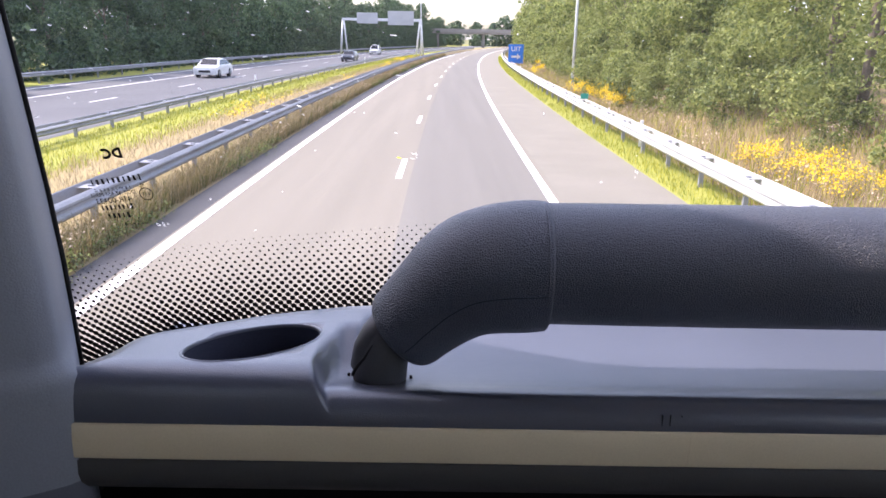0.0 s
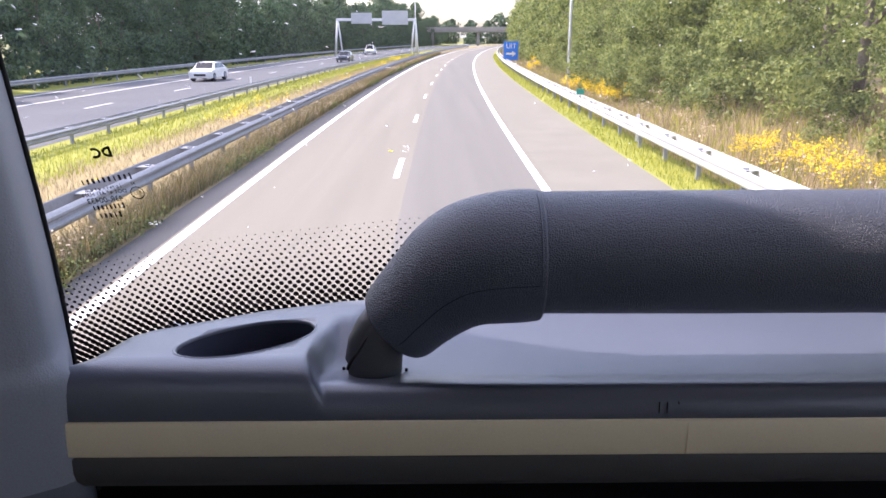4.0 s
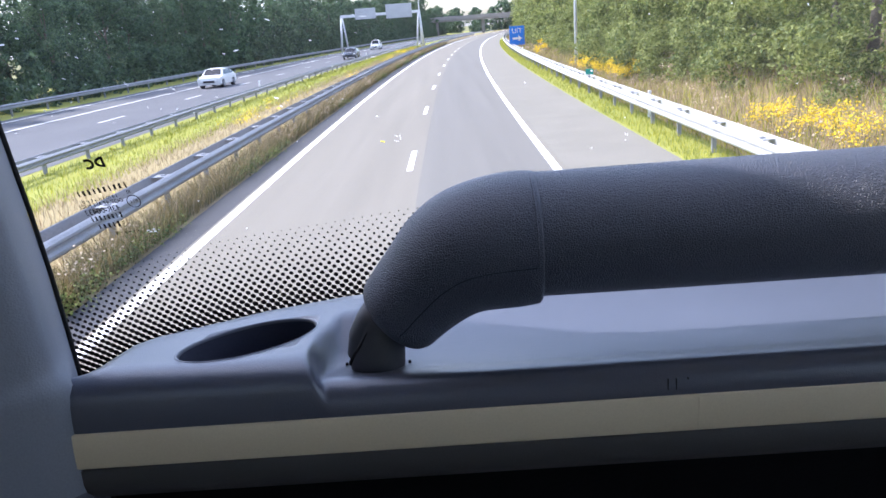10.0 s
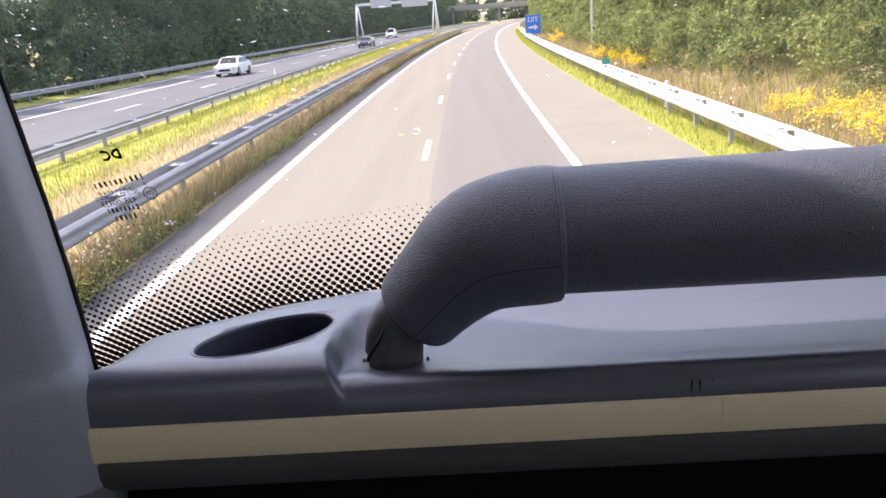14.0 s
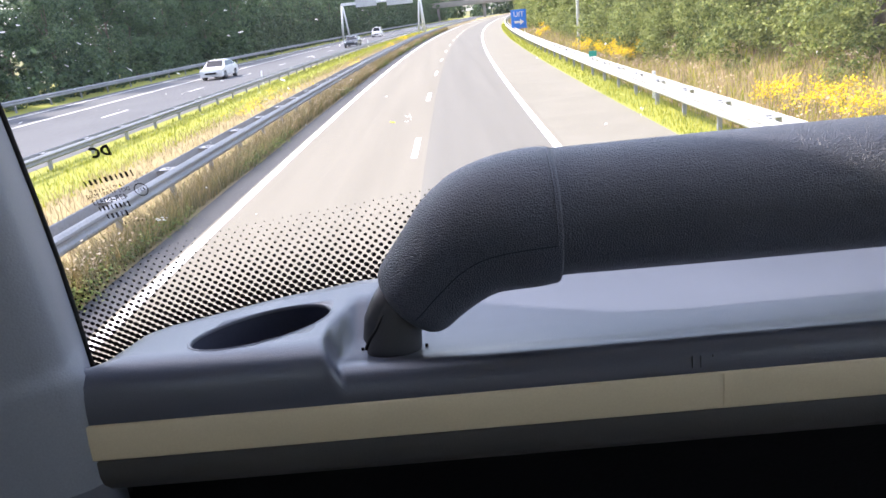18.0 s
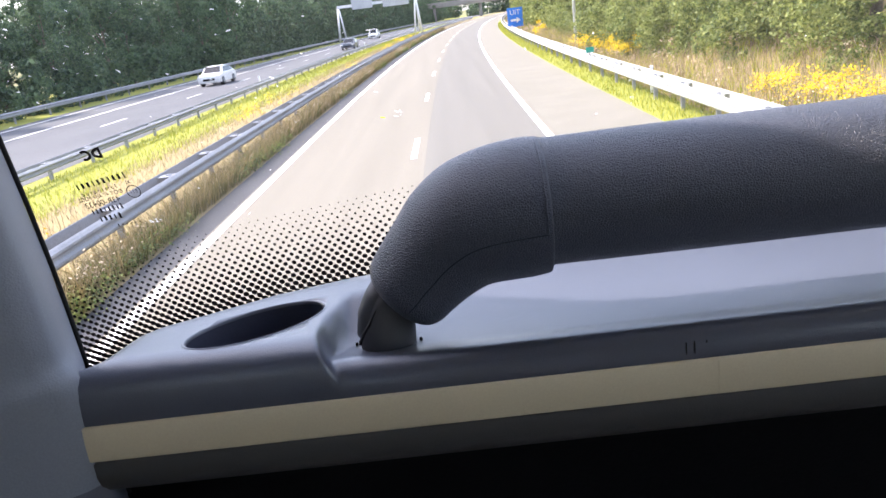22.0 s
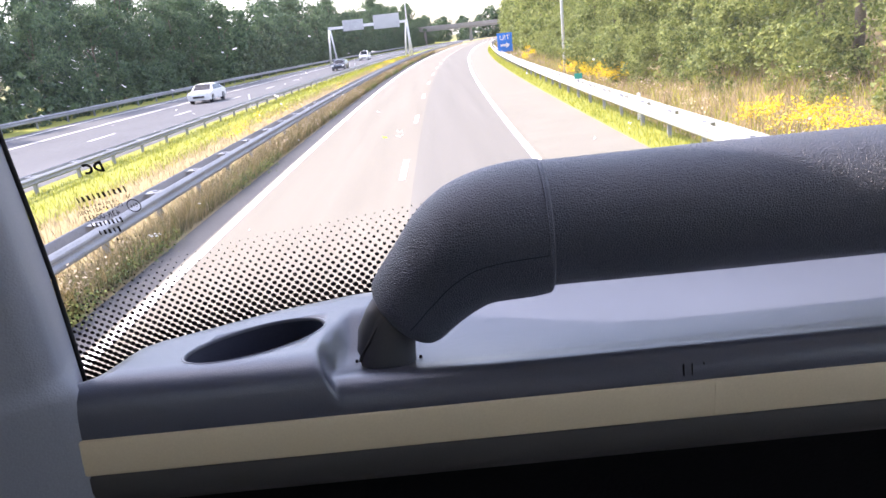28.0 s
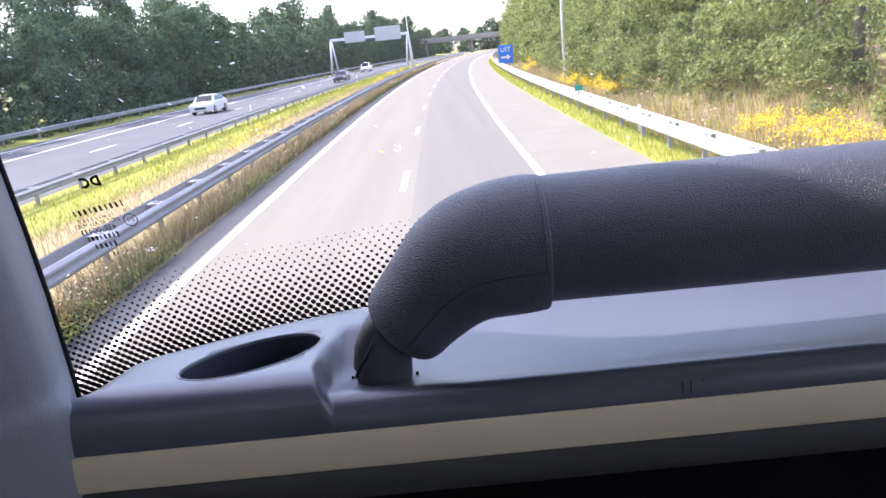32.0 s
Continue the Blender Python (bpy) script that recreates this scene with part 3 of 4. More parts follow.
bar_word(-0.3110, 3.1000, -0.2880, 3.1025, 5, 0.0048)
for k in range(6):
    mark("printed_bar", -0.2955 + k * 0.0042, 3.0922 + k * 0.0003, 0.0011, 0.0011 if k else 0.0035, INK)
# dried insect marks
rng = random.Random(7)
sv, sf = [], []


def speck(x, z, w, h, turn):
    c, s = math.cos(turn), math.sin(turn)
    i0 = len(sv)
    for k in range(6):
        a = 2 * math.pi * k / 6
        u, v = w * math.cos(a) * rng.uniform(0.5, 1.2), h * math.sin(a) * rng.uniform(0.5, 1.2)
        sv.append(on_glass(x + u * c - v * s, z + u * s + v * c, 0.001))
    sf.append(tuple(range(i0, i0 + 6)))


for _ in range(95):
    big = rng.random() ** 3
    speck(rng.uniform(-0.36, -0.03), 3.185 + 0.15 * rng.random() ** 0.8, 0.0006 + 0.0030 * big, 0.0003 + 0.0006 * big * rng.random(), rng.gauss(-0.3, 0.3))
for _ in range(26):
    speck(rng.uniform(-0.30, 0.35), rng.uniform(3.08, 3.30), rng.uniform(0.0005, 0.0015), rng.uniform(0.0003, 0.0008), rng.uniform(-1, 1))
for _ in range(6):
    speck(-0.0195 + rng.gauss(0, 0.004), 3.1665 + rng.gauss(0, 0.003), rng.uniform(0.0006, 0.0024), 0.0003, rng.uniform(-1.2, -0.3))
for _ in range(4):
    speck(0.1790 + rng.gauss(0, 0.0010), 3.1540 + rng.gauss(0, 0.0025), rng.uniform(0.0005, 0.0014), 0.0004, rng.uniform(1.0, 1.7))
for _ in range(3):
    speck(0.148 + rng.gauss(0, 0.001), 3.1445 + rng.gauss(0, 0.001), 0.0008, 0.0005, rng.uniform(0, 3))
for _ in range(12):
    speck(-0.262 + rng.gauss(0, 0.004), 3.0915 + rng.gauss(0, 0.0012), rng.uniform(0.0006, 0.0022), 0.0005, rng.gauss(-0.3, 0.3))
part("insect_marks", flat_mesh("marks", sv, sf), SPECK, screen, "pale dried insect specks", kind="stuff")
mark("insect_mark", -0.0350, 3.1640, 0.0040, 0.0009, YELLOW_MARK, -12, "yellow insect mark")

# ---- the coach: cabin shell round the camera ----
ceiling = tagged(part("ceiling", box(-0.75, 2.0, -2.6, 0.42, 4.1, 4.16), CABIN), "grey coach ceiling lining", "ceiling", kind="structure")
tagged(part("floor", box(-0.75, 2.0, -2.6, 0.62, 2.14, 2.2), FLOOR), "dark coach floor", "floor", kind="structure")
tagged(part("wall_back", box(-0.75, 2.0, -2.66, -2.6, 2.2, 4.1), CABIN), "grey coach rear partition", "wall", kind="structure")
# unseen side walls; posts and windows are placed to shape light on the dashboard
left_wall = thing("wall_left", "grey coach side wall with a tinted window", "wall", kind="structure", at=(-0.7, -1, 2.2))
part("wall_below", box(-0.75, -0.69, -2.6, 0.62, 2.2, 2.95), CABIN, left_wall)
part("wall_above", box(-0.75, -0.69, -2.6, 0.62, 3.95, 4.1), CABIN, left_wall)
part("wall_post", box(-0.75, -0.69, -0.80, 0.66, 2.95, 3.95), CABIN, left_wall)
part("wall_post", box(-0.75, -0.69, -2.6, -2.45, 2.95, 3.95), CABIN, left_wall)
part("side_pane", box(-0.724, -0.720, -2.45, -0.80, 2.95, 3.95), TINTED, left_wall)
right_wall = thing("wall_right", "grey coach side wall with a tinted window", "wall", kind="structure", at=(1.97, -1, 2.2))
part("wall_below", box(1.95, 2.0, -2.6, 0.8, 2.2, 2.95), CABIN, right_wall)
part("wall_above", box(1.95, 2.0, -2.6, 0.8, 3.95, 4.1), CABIN, right_wall)
part("wall_post", box(1.95, 2.0, 0.3, 0.8, 2.95, 3.95), CABIN, right_wall)
part("wall_post", box(1.95, 2.0, -2.6, -2.45, 2.95, 3.95), CABIN, right_wall)
part("side_pane", box(1.973, 1.977, -2.45, 0.3, 2.95, 3.95), TINTED, right_wall)

# coach body under the cabin, standing on the road
coach = thing("coach_body", "silver coach body standing on the near-side lane", "coach", at=(0.62, -1.0, 0.0))
part("lower_body", box(-0.76, 2.01, -7.5, 0.80, 0.35, 2.14, 0.05), POLE, coach)
part("upper_body", box(-0.76, 2.01, -7.5, -2.66, 2.14, 4.16, 0.05), POLE, coach)
for wx in (-0.60, 1.85):
    for wy in (-0.9, -6.0):
        w = part("wheel", sweep([(wx - 0.15, wy, 0.5), (wx - 0.13, wy, 0.5), (wx + 0.13, wy, 0.5), (wx + 0.15, wy, 0.5)], [0.46, 0.5, 0.5, 0.46], 28), RUBBER, coach)
        part("rim", sweep([(wx - 0.16, wy, 0.5), (wx + 0.16, wy, 0.5)], [0.28, 0.28], 20), STEEL, w)

# ---- the motorway ----
BEND = 0.00030


def along(off, y, z=0.0):
    """A place beside the carriageway's axis, which bends to one side ahead."""
    return (off + BEND * max(0.0, y - 8.0) ** 2, y, z)


def ribbon(o0, o1, y0, y1, z=0.0, step=6.0, z1=None):
    n = max(2, int((y1 - y0) / step) + 1)
    return loft([[along(o0, y, z), along(o1, y, z if z1 is None else z1)] for y in np.linspace(y0, y1, n)], False)


ground = tagged(part("ground", flat_mesh("ground", [(-2500, -60, -0.35), (2500, -60, -0.35), (2500, 4200, -0.35), (-2500, 4200, -0.35)], [(0, 1, 2, 3)]), FIELD),
                "grassy ground reaching the horizon", "ground", kind="structure")
FAR = 420.0
road = thing("road", "worn grey motorway carriageway with white lane markings", "road", kind="structure")
part("carriageway", ribbon(-4.52, 2.62, -20, FAR, 0.0), ASPHALT, road)
# inner shoulder asphalt, with the shade of rail and weeds in its dark colour
part("inner_shoulder", ribbon(-5.10, -4.52, -20, FAR, 0.0), SHADED_ASPHALT, road, "narrow inner shoulder, coloured darker for rail and weed shade")
part("wheel_lane", ribbon(-0.72, 2.30, -20, FAR, 0.004), LANE, road, "greyer near-side lane surface")
part("hard_shoulder", ribbon(2.62, 5.25, -20, FAR, 0.002), SHOULDER, road, "pale hard shoulder")
part("edge_line", ribbon(-4.45, -4.25, -20, FAR, 0.008, 4), PAINT, road)
part("edge_line", ribbon(2.30, 2.50, -20, FAR, 0.008, 4), PAINT, road)
for y in np.arange(-6.5, 300, 12.0):
    part("lane_dash", ribbon(-1.08, -0.93, y, y + 3.0, 0.009, 1.5), PAINT, road)
opposite = thing("opposite_road", "pale grey opposite carriageway beyond the grass strip", "road", kind="structure")
part("carriageway", ribbon(-25.3, -12.4, -20, FAR, 0.0), OPPOSITE, opposite)
for o in (-13.2, -24.2, -21.0):
    part("edge_line", ribbon(o - 0.1, o + 0.1, -20, FAR, 0.008), PAINT, opposite)
for y in np.arange(0, 300, 12.0):
    part("lane_dash", ribbon(-17.2, -17.05, y, y + 3.0, 0.009, 1.5), PAINT, opposite)

# verges
verge = thing("verge", "grassy motorway verges", "verge", kind="structure")
part("near_verge", ribbon(-5.9, -5.10, -20, FAR, -0.01), DRY, verge)
part("median_grass", ribbon(-12.4, -9.4, -20, FAR, -0.01), GRASS, verge, "lime green median grass")
part("median_straw", ribbon(-9.4, -5.9, -20, FAR, -0.012), PALE_SOIL, verge, "pale dry strip behind a guardrail")
part("far_verge", ribbon(-40, -25.3, -20, FAR, 0.25, 6, -0.01), GRASS, verge)
part("shoulder_grass", ribbon(5.25, 6.6, -20, FAR, -0.01), GRASS, verge)
bank_off = [6.6, 7.4, 8.4, 9.4, 10.4, 11.6, 14, 24]
bank_z = [-0.01, 0.10, 0.38, 0.75, 1.1, 1.4, 1.7, 2.0]


def bank_height(o, y):
    return float(np.interp(o, bank_off, bank_z)) * (1 - 0.5 * ease(90, 200, y))


part("bank", loft([[along(o, y, bank_height(o, y)) for o in bank_off] for y in np.linspace(-20, FAR, 80)]), DRY, verge, "dry grass bank")

# ---- guard rails ----
def guardrail(off, y0, y1, mat, label, facing, gap=4.0, twin=False, tall=1.0):
    """A W-beam on posts beside the road; twin: a second beam behind it, with spacer plates between."""
    g = thing("guardrail", label, "guardrail", "motorway guardrails", at=along(off, y0))
    wave = [(0.0, 0.44), (0.025, 0.455), (0.075, 0.50), (0.075, 0.54), (0.03, 0.58), (0.03, 0.62), (0.075, 0.66), (0.075, 0.70), (0.025, 0.745), (0.0, 0.76), (-0.012, 0.745), (-0.012, 0.455)]
    wave = [(u, z * tall) for u, z in wave]
    ys = np.linspace(y0, y1, int((y1 - y0) / 4) + 1)
    for side, o in ((facing, off), (-facing, off - facing * 0.42))[:2 if twin else 1]:
        part("beam", loft([[along(o + side * u, y, z) for u, z in wave] for y in ys], False, True), mat, g)
    plate_me = loft([[(u * 1.0 + 0.006, y, z) for u, z in wave[:10]] for y in (-0.16, 0.16)], False)
    for y in np.arange(y0 + 2.5, min(y1, 75), 8.0):
        lap = part("splice", plate_me.copy(), mat, g)
        lap.scale = (facing, 1, 1)
        lap.location = Vector(along(off, y)) - g.location
        lap.matrix_parent_inverse = Matrix()
    post = box(-0.05, 0.05, -0.04, 0.04, -0.3, 0.74 * tall)
    me = bpy.data.meshes.new("post")
    post.to_mesh(me)
    plate = box(-0.21, 0.21, -0.16, 0.16, 0.70 * tall, 0.712 * tall)
    me2 = bpy.data.meshes.new("spacer")
    plate.to_mesh(me2)
    for y in np.arange(y0 + 0.5, y1, gap):
        back = -facing * (0.21 if twin else 0.075)
        p = part("post", me, STEEL, g)
        p.location = Vector(along(off + back, y)) - g.location
        p.matrix_parent_inverse = Matrix()
        if twin and y < 90:
            q = part("spacer", me2, mat, g)
            q.location = Vector(along(off + back, y)) - g.location
            q.matrix_parent_inverse = Matrix()
    return g


guardrail(-5.78, 4, 240, STEEL, "galvanised steel guardrail along the weedy median edge", 1, 2.67, True)
guardrail(-12.0, 10, 240, STEEL, "galvanised steel guardrail beside the opposite carriageway", -1, 2.67, True, 0.72)
guardrail(-26.2, 20, 260, STEEL, "galvanised steel guardrail below the dark tree line", 1, 4.0)
guardrail(5.95, 6, 260, PALE_STEEL, "pale twin-beam guardrail along the hard shoulder", -1, 2.67, True)


# ---- grass, weeds and blossom ----
def meadow(name, label, mat, n, off, ys, height, width, seed, lean=0.35, lift=None):
    """Single blades, each a bent strip, strewn over a strip beside the road, denser near the camera."""
    g = np.random.default_rng(seed)
    y = ys[0] + (ys[1] - ys[0]) * g.random(n) ** 1.7
    o = g.uniform(off[0], off[1], n)
    h = g.uniform(height[0], height[1], n)
    w = g.uniform(width[0], width[1], n) * (1 + y / 60)
    a = g.uniform(0, 2 * math.pi, n)
    bx, by = g.normal(0, lean, n) * h, g.normal(0, lean, n) * h
    x = o + BEND * np.maximum(0, y - 8) ** 2
    z = np.array([lift(p, q) for p, q in zip(o, y)]) if lift else np.zeros(n)
    cx, cy = np.cos(a) * w / 2, np.sin(a) * w / 2
    v = np.empty((n, 5, 3))
    v[:, 0] = np.stack([x - cx, y - cy, z - 0.03], 1)
    v[:, 1] = np.stack([x + cx, y + cy, z - 0.03], 1)
    v[:, 2] = np.stack([x + cx * 0.8 + bx * 0.4, y + cy * 0.8 + by * 0.4, z + h * 0.6], 1)
    v[:, 3] = np.stack([x - cx * 0.8 + bx * 0.4, y - cy * 0.8 + by * 0.4, z + h * 0.6], 1)
    v[:, 4] = np.stack([x + bx, y + by, z + h], 1)
    faces = []
    for i in range(0, 5 * n, 5):
        faces += [(i, i + 1, i + 2, i + 3), (i + 3, i + 2, i + 4)]
    return tagged(part(name, flat_mesh(name, v.reshape(-1, 3).tolist(), faces), mat), label, name.split("_")[-1], kind="stuff")


meadow("verge_weeds", "brown and green weeds in front of a guardrail", BRUSH, 26000, (-5.70, -5.18), (5, 150), (0.20, 0.60), (0.006, 0.016), 1)
meadow("verge_grass", "straw-coloured grass mixed among the weeds", STRAW, 14000, (-5.70, -5.28), (5, 150), (0.28, 0.64), (0.004, 0.011), 2)
meadow("median_grass", "lime green grass on the median strip", GREEN_BLADES, 22000, (-11.9, -8.9), (8, 150), (0.06, 0.17), (0.007, 0.018), 3)
meadow("median_straw", "dry straw grass on the median strip", STRAW, 20000, (-9.7, -6.3), (8, 150), (0.08, 0.28), (0.005, 0.013), 4)
meadow("shoulder_grass", "short green grass beside the hard shoulder", GREEN_BLADES, 16000, (5.3, 6.9), (8, 150), (0.05, 0.18), (0.007, 0.018), 5)
meadow("bank_straw", "tall dry straw grass on the bank", STRAW, 32000, (6.5, 12.0), (8, 170), (0.25, 0.72), (0.005, 0.014), 6, 0.3, bank_height)
meadow("bank_grass", "green grass between the straw on the bank", GREEN_BLADES, 24000, (6.5, 12.0), (8, 170), (0.2, 0.5), (0.006, 0.018), 7, 0.35, bank_height)


def blossom(name, label, n, off, ys, seed, lift=None, patch=0.42, mat=None, tall=(0.45, 0.85), group="wildflowers", heads=26, close=1.0):
    g = np.random.default_rng(seed)
    verts, faces = [], []
    made = 0
    while made < n:
        y = ys[0] + (ys[1] - ys[0]) * g.random() ** 1.5
        o = g.uniform(*off)
        if noise.noise(Vector((o * 0.45, y * 0.13, seed))) < patch - 0.42:
            continue
        made += 1
        x, _, z = along(o, y, lift(o, y) if lift else 0)
        h = g.uniform(*tall)
        wide = g.uniform(0.08, 0.17) * close
        for _ in range(heads):
            px, py, pz = x + g.normal(0, wide), y + g.normal(0, wide), z + h + g.normal(0, 0.07)
            r = g.uniform(0.008, 0.021) * (1 + y / 60)
            t1, t2 = g.normal(0, 0.4), g.normal(0, 0.4)
            i0 = len(verts)
            for k in range(5):
                a = 2 * math.pi * k / 5
                u, w = r * math.cos(a), r * math.sin(a)
                verts.append((px + u, py + w, pz + u * t1 + w * t2))
            faces.append(tuple(range(i0, i0 + 5)))
    return tagged(part(name, flat_mesh(name, verts, faces), mat or BLOSSOM), label, group, kind="stuff")


blossom("bank_flowers", "bright yellow ragwort in bloom on the bank", 500, (7.3, 9.8), (12, 170), 11, bank_height, 0.60, heads=46, close=0.85)
blossom("median_flowers", "yellow ragwort patches in the median grass", 70, (-8.5, -6.2), (9, 120), 12, None, 0.55)


blossom("weed_seed_heads", "pale seed heads of weeds along a guardrail", 130, (-5.65, -5.2), (5, 130), 13, None, 0.44, SEEDHEAD, (0.25, 0.48), "weeds")
blossom("weed_leaves", "low leafy green weeds along a guardrail", 900, (-5.55, -5.12), (5, 130), 14, None, 0.42, LEAFY_WEED, (0.06, 0.26), "weeds")
blossom("bank_seed_heads", "brown seed heads among the straw on the bank", 160, (6.8, 12.0), (10, 150), 15, bank_height, 0.42, SEEDHEAD, (0.40, 0.75), "weeds")


# ---- trees ----
def crown_mesh(seed, height, spread, low, leaves, size):
    """Many small leaves on the shells of clumps along the limbs, with gaps between."""
    g = np.random.default_rng(seed)
    clumps = []
    for _ in range(46):
        t = g.random()
        z = low + (height - low) * t
        belly = math.sin(math.pi * min(1.0, 0.18 + 0.80 * t)) ** 0.7
        a, rad = g.uniform(0, 2 * math.pi), spread * belly * math.sqrt(g.random())
        clumps.append((rad * math.cos(a), rad * math.sin(a), z, g.uniform(0.5, 1.0) * spread * 0.42))
    clumps = np.array(clumps)[g.integers(len(clumps), size=leaves)]

    def unit(v):
        return v / np.linalg.norm(v, axis=1, keepdims=True)

    d = unit(g.normal(0, 1, (leaves, 3)))
    p = clumps[:, :3] + d * clumps[:, 3:] * (0.72 + 0.38 * g.random((leaves, 1))) * np.array((1, 1, 0.8))
    nrm = unit(d + g.normal(0, 0.6, (leaves, 3)))
    u = unit(np.cross(nrm, g.normal(0, 1, (leaves, 3))))
    w = np.cross(nrm, u)
    s = size * g.uniform(0.6, 1.3, (leaves, 1))
    verts = np.stack([p - u * s, p - w * s * 0.55 + nrm * s * 0.15, p + u * s, p + w * s * 0.55 + nrm * s * 0.15], 1).reshape(-1, 3)
    faces = np.arange(leaves * 4).reshape(-1, 4).tolist()
    return flat_mesh("crown", verts, faces)


def tree(label, mat, seed, height, spread, low, leaves, size):
    g = random.Random(seed)
    t = thing("tree", label, "tree", "roadside trees")
    trunk = bmesh.new()
    lean = g.uniform(-0.3, 0.3)
    for me in [sweep([(0, 0, -0.4), (0.03, 0, height * 0.25), (lean * 0.5, 0.1, height * 0.55), (lean, 0.1, height * 0.85)], [0.17, 0.14, 0.10, 0.03], 8)] + [
            sweep([(lean * 0.2, 0.05, height * f), (math.cos(a) * spread * 0.35, math.sin(a) * spread * 0.35, height * (f + 0.16)), (math.cos(a) * spread * 0.7, math.sin(a) * spread * 0.7, height * (f + 0.25))], [0.07, 0.05, 0.02], 6)
            for f, a in ((0.25, g.uniform(0, 6)), (0.38, g.uniform(0, 6)), (0.5, g.uniform(0, 6)), (0.58, g.uniform(0, 6)))]:
        trunk.from_mesh(me)
    part("trunk", trunk, BARK, t)
    part("crown", crown_mesh(seed, height, spread, low, leaves, size), mat, t)
    return t


g = random.Random(3)
LIGHT_SIZES = ((8.0, 2.6, 0.6), (9.5, 3.0, 0.8), (6.8, 2.4, 0.3), (10.5, 2.8, 1.0))
DARK_SIZES = ((10.0, 3.2, 0.4), (12.0, 3.6, 0.6), (9.0, 3.4, 0.3), (11.0, 3.0, 0.5))
light_kinds = [tree("leafy green roadside tree in sun", LEAVES_SUNLIT, 20 + k, h, s, lo, 17000, 0.082) for k, (h, s, lo) in enumerate(LIGHT_SIZES)]
far_light_kinds = [tree("leafy green roadside tree in sun", LEAVES_SUNLIT, 30 + k, h, s, lo, 2600, 0.21) for k, (h, s, lo) in enumerate(LIGHT_SIZES)]
shaded_kinds = [tree("roadside tree in a dense row, its green darkened for shade", LEAVES_SHADED, 40 + k, h, s, lo, 9000, 0.15) for k, (h, s, lo) in enumerate(DARK_SIZES)]
far_shaded_kinds = [tree("roadside tree in a dense row, its green darkened for shade", LEAVES_SHADED, 50 + k, h, s, lo, 2400, 0.28) for k, (h, s, lo) in enumerate(DARK_SIZES)]
used = set()


def plant(kinds, o, y, z, scale):
    k = g.randrange(len(kinds))
    m = Matrix.Translation(along(o, y, z)) @ Matrix.Rotation(g.uniform(0, 6.28), 4, "Z")
    if (id(kinds), k) in used:
        t = copy_thing(kinds[k], m)
    else:
        t = kinds[k]
        t.matrix_world = m
        used.add((id(kinds), k))
    t.scale = (scale, scale, scale * g.uniform(0.9, 1.1))


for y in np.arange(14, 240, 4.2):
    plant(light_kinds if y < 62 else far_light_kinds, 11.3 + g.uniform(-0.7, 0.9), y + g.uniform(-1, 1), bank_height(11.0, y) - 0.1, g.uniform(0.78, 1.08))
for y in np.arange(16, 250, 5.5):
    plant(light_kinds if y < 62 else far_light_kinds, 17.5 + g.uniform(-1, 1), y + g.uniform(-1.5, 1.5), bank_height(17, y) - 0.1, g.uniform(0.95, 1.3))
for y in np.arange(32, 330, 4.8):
    plant(shaded_kinds if y < 95 else far_shaded_kinds, -30.0 + g.uniform(-1.0, 1.0), y + g.uniform(-1, 1), 0.1, g.uniform(0.70, 0.92))
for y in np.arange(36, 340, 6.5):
    plant(shaded_kinds if y < 95 else far_shaded_kinds, -35.5 + g.uniform(-1.5, 1.5), y + g.uniform(-1.5, 1.5), 0.1, g.uniform(1.0, 1.35))


def thicket(name, label, mat, places, leaves, size, seed):
    """Undergrowth and far woods: one mesh of leaves, crown beside crown."""
    rnd = np.random.default_rng(seed)
    shapes = []
    for k in range(3):
        me = crown_mesh(seed + k, 8.0, 3.2, 0.2, leaves, size)
        shapes.append(np.array([v.co[:] for v in me.vertices]))
        bpy.data.meshes.remove(me)
    out = []
    for o, y, z, s in places:
        a = rnd.uniform(0, 2 * math.pi)
        c, d = math.cos(a), math.sin(a)
        v = shapes[int(rnd.integers(3))] * np.array((s, s, s * rnd.uniform(0.85, 1.15)))
        out.append(np.stack([v[:, 0] * c - v[:, 1] * d, v[:, 0] * d + v[:, 1] * c, v[:, 2]], 1) + np.array(along(o, y, z)))
    verts = np.concatenate(out)
    faces = np.arange(len(verts)).reshape(-1, 4).tolist()
    return tagged(part(name, flat_mesh(name, verts.tolist(), faces), mat), label, "undergrowth", kind="stuff")


thicket("undergrowth", "undergrowth at the foot of a tree row, green darkened for shade", LEAVES_SHADED, [(-28.2 + g.uniform(-0.5, 0.5), y + g.uniform(-1, 1), -0.3, g.uniform(0.32, 0.50)) for y in np.arange(30, 300, 3.4)], 700, 0.50, 61)
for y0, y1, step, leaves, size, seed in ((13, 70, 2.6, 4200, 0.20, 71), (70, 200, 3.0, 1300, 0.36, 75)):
    thicket("undergrowth", "light green bushes at the top of the bank", LEAVES_SUNLIT,
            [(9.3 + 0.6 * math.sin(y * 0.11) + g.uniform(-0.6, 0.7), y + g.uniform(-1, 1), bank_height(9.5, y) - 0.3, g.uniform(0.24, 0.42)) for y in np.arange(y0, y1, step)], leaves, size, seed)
thicket("far_woods", "woods on the horizon, green darkened for shade", LEAVES_SHADED, [(-150 + 5.0 * k + g.uniform(-2, 2), 372 + g.uniform(-12, 25), -0.5, g.uniform(1.0, 1.7)) for k in range(62)], 600, 0.55, 81)

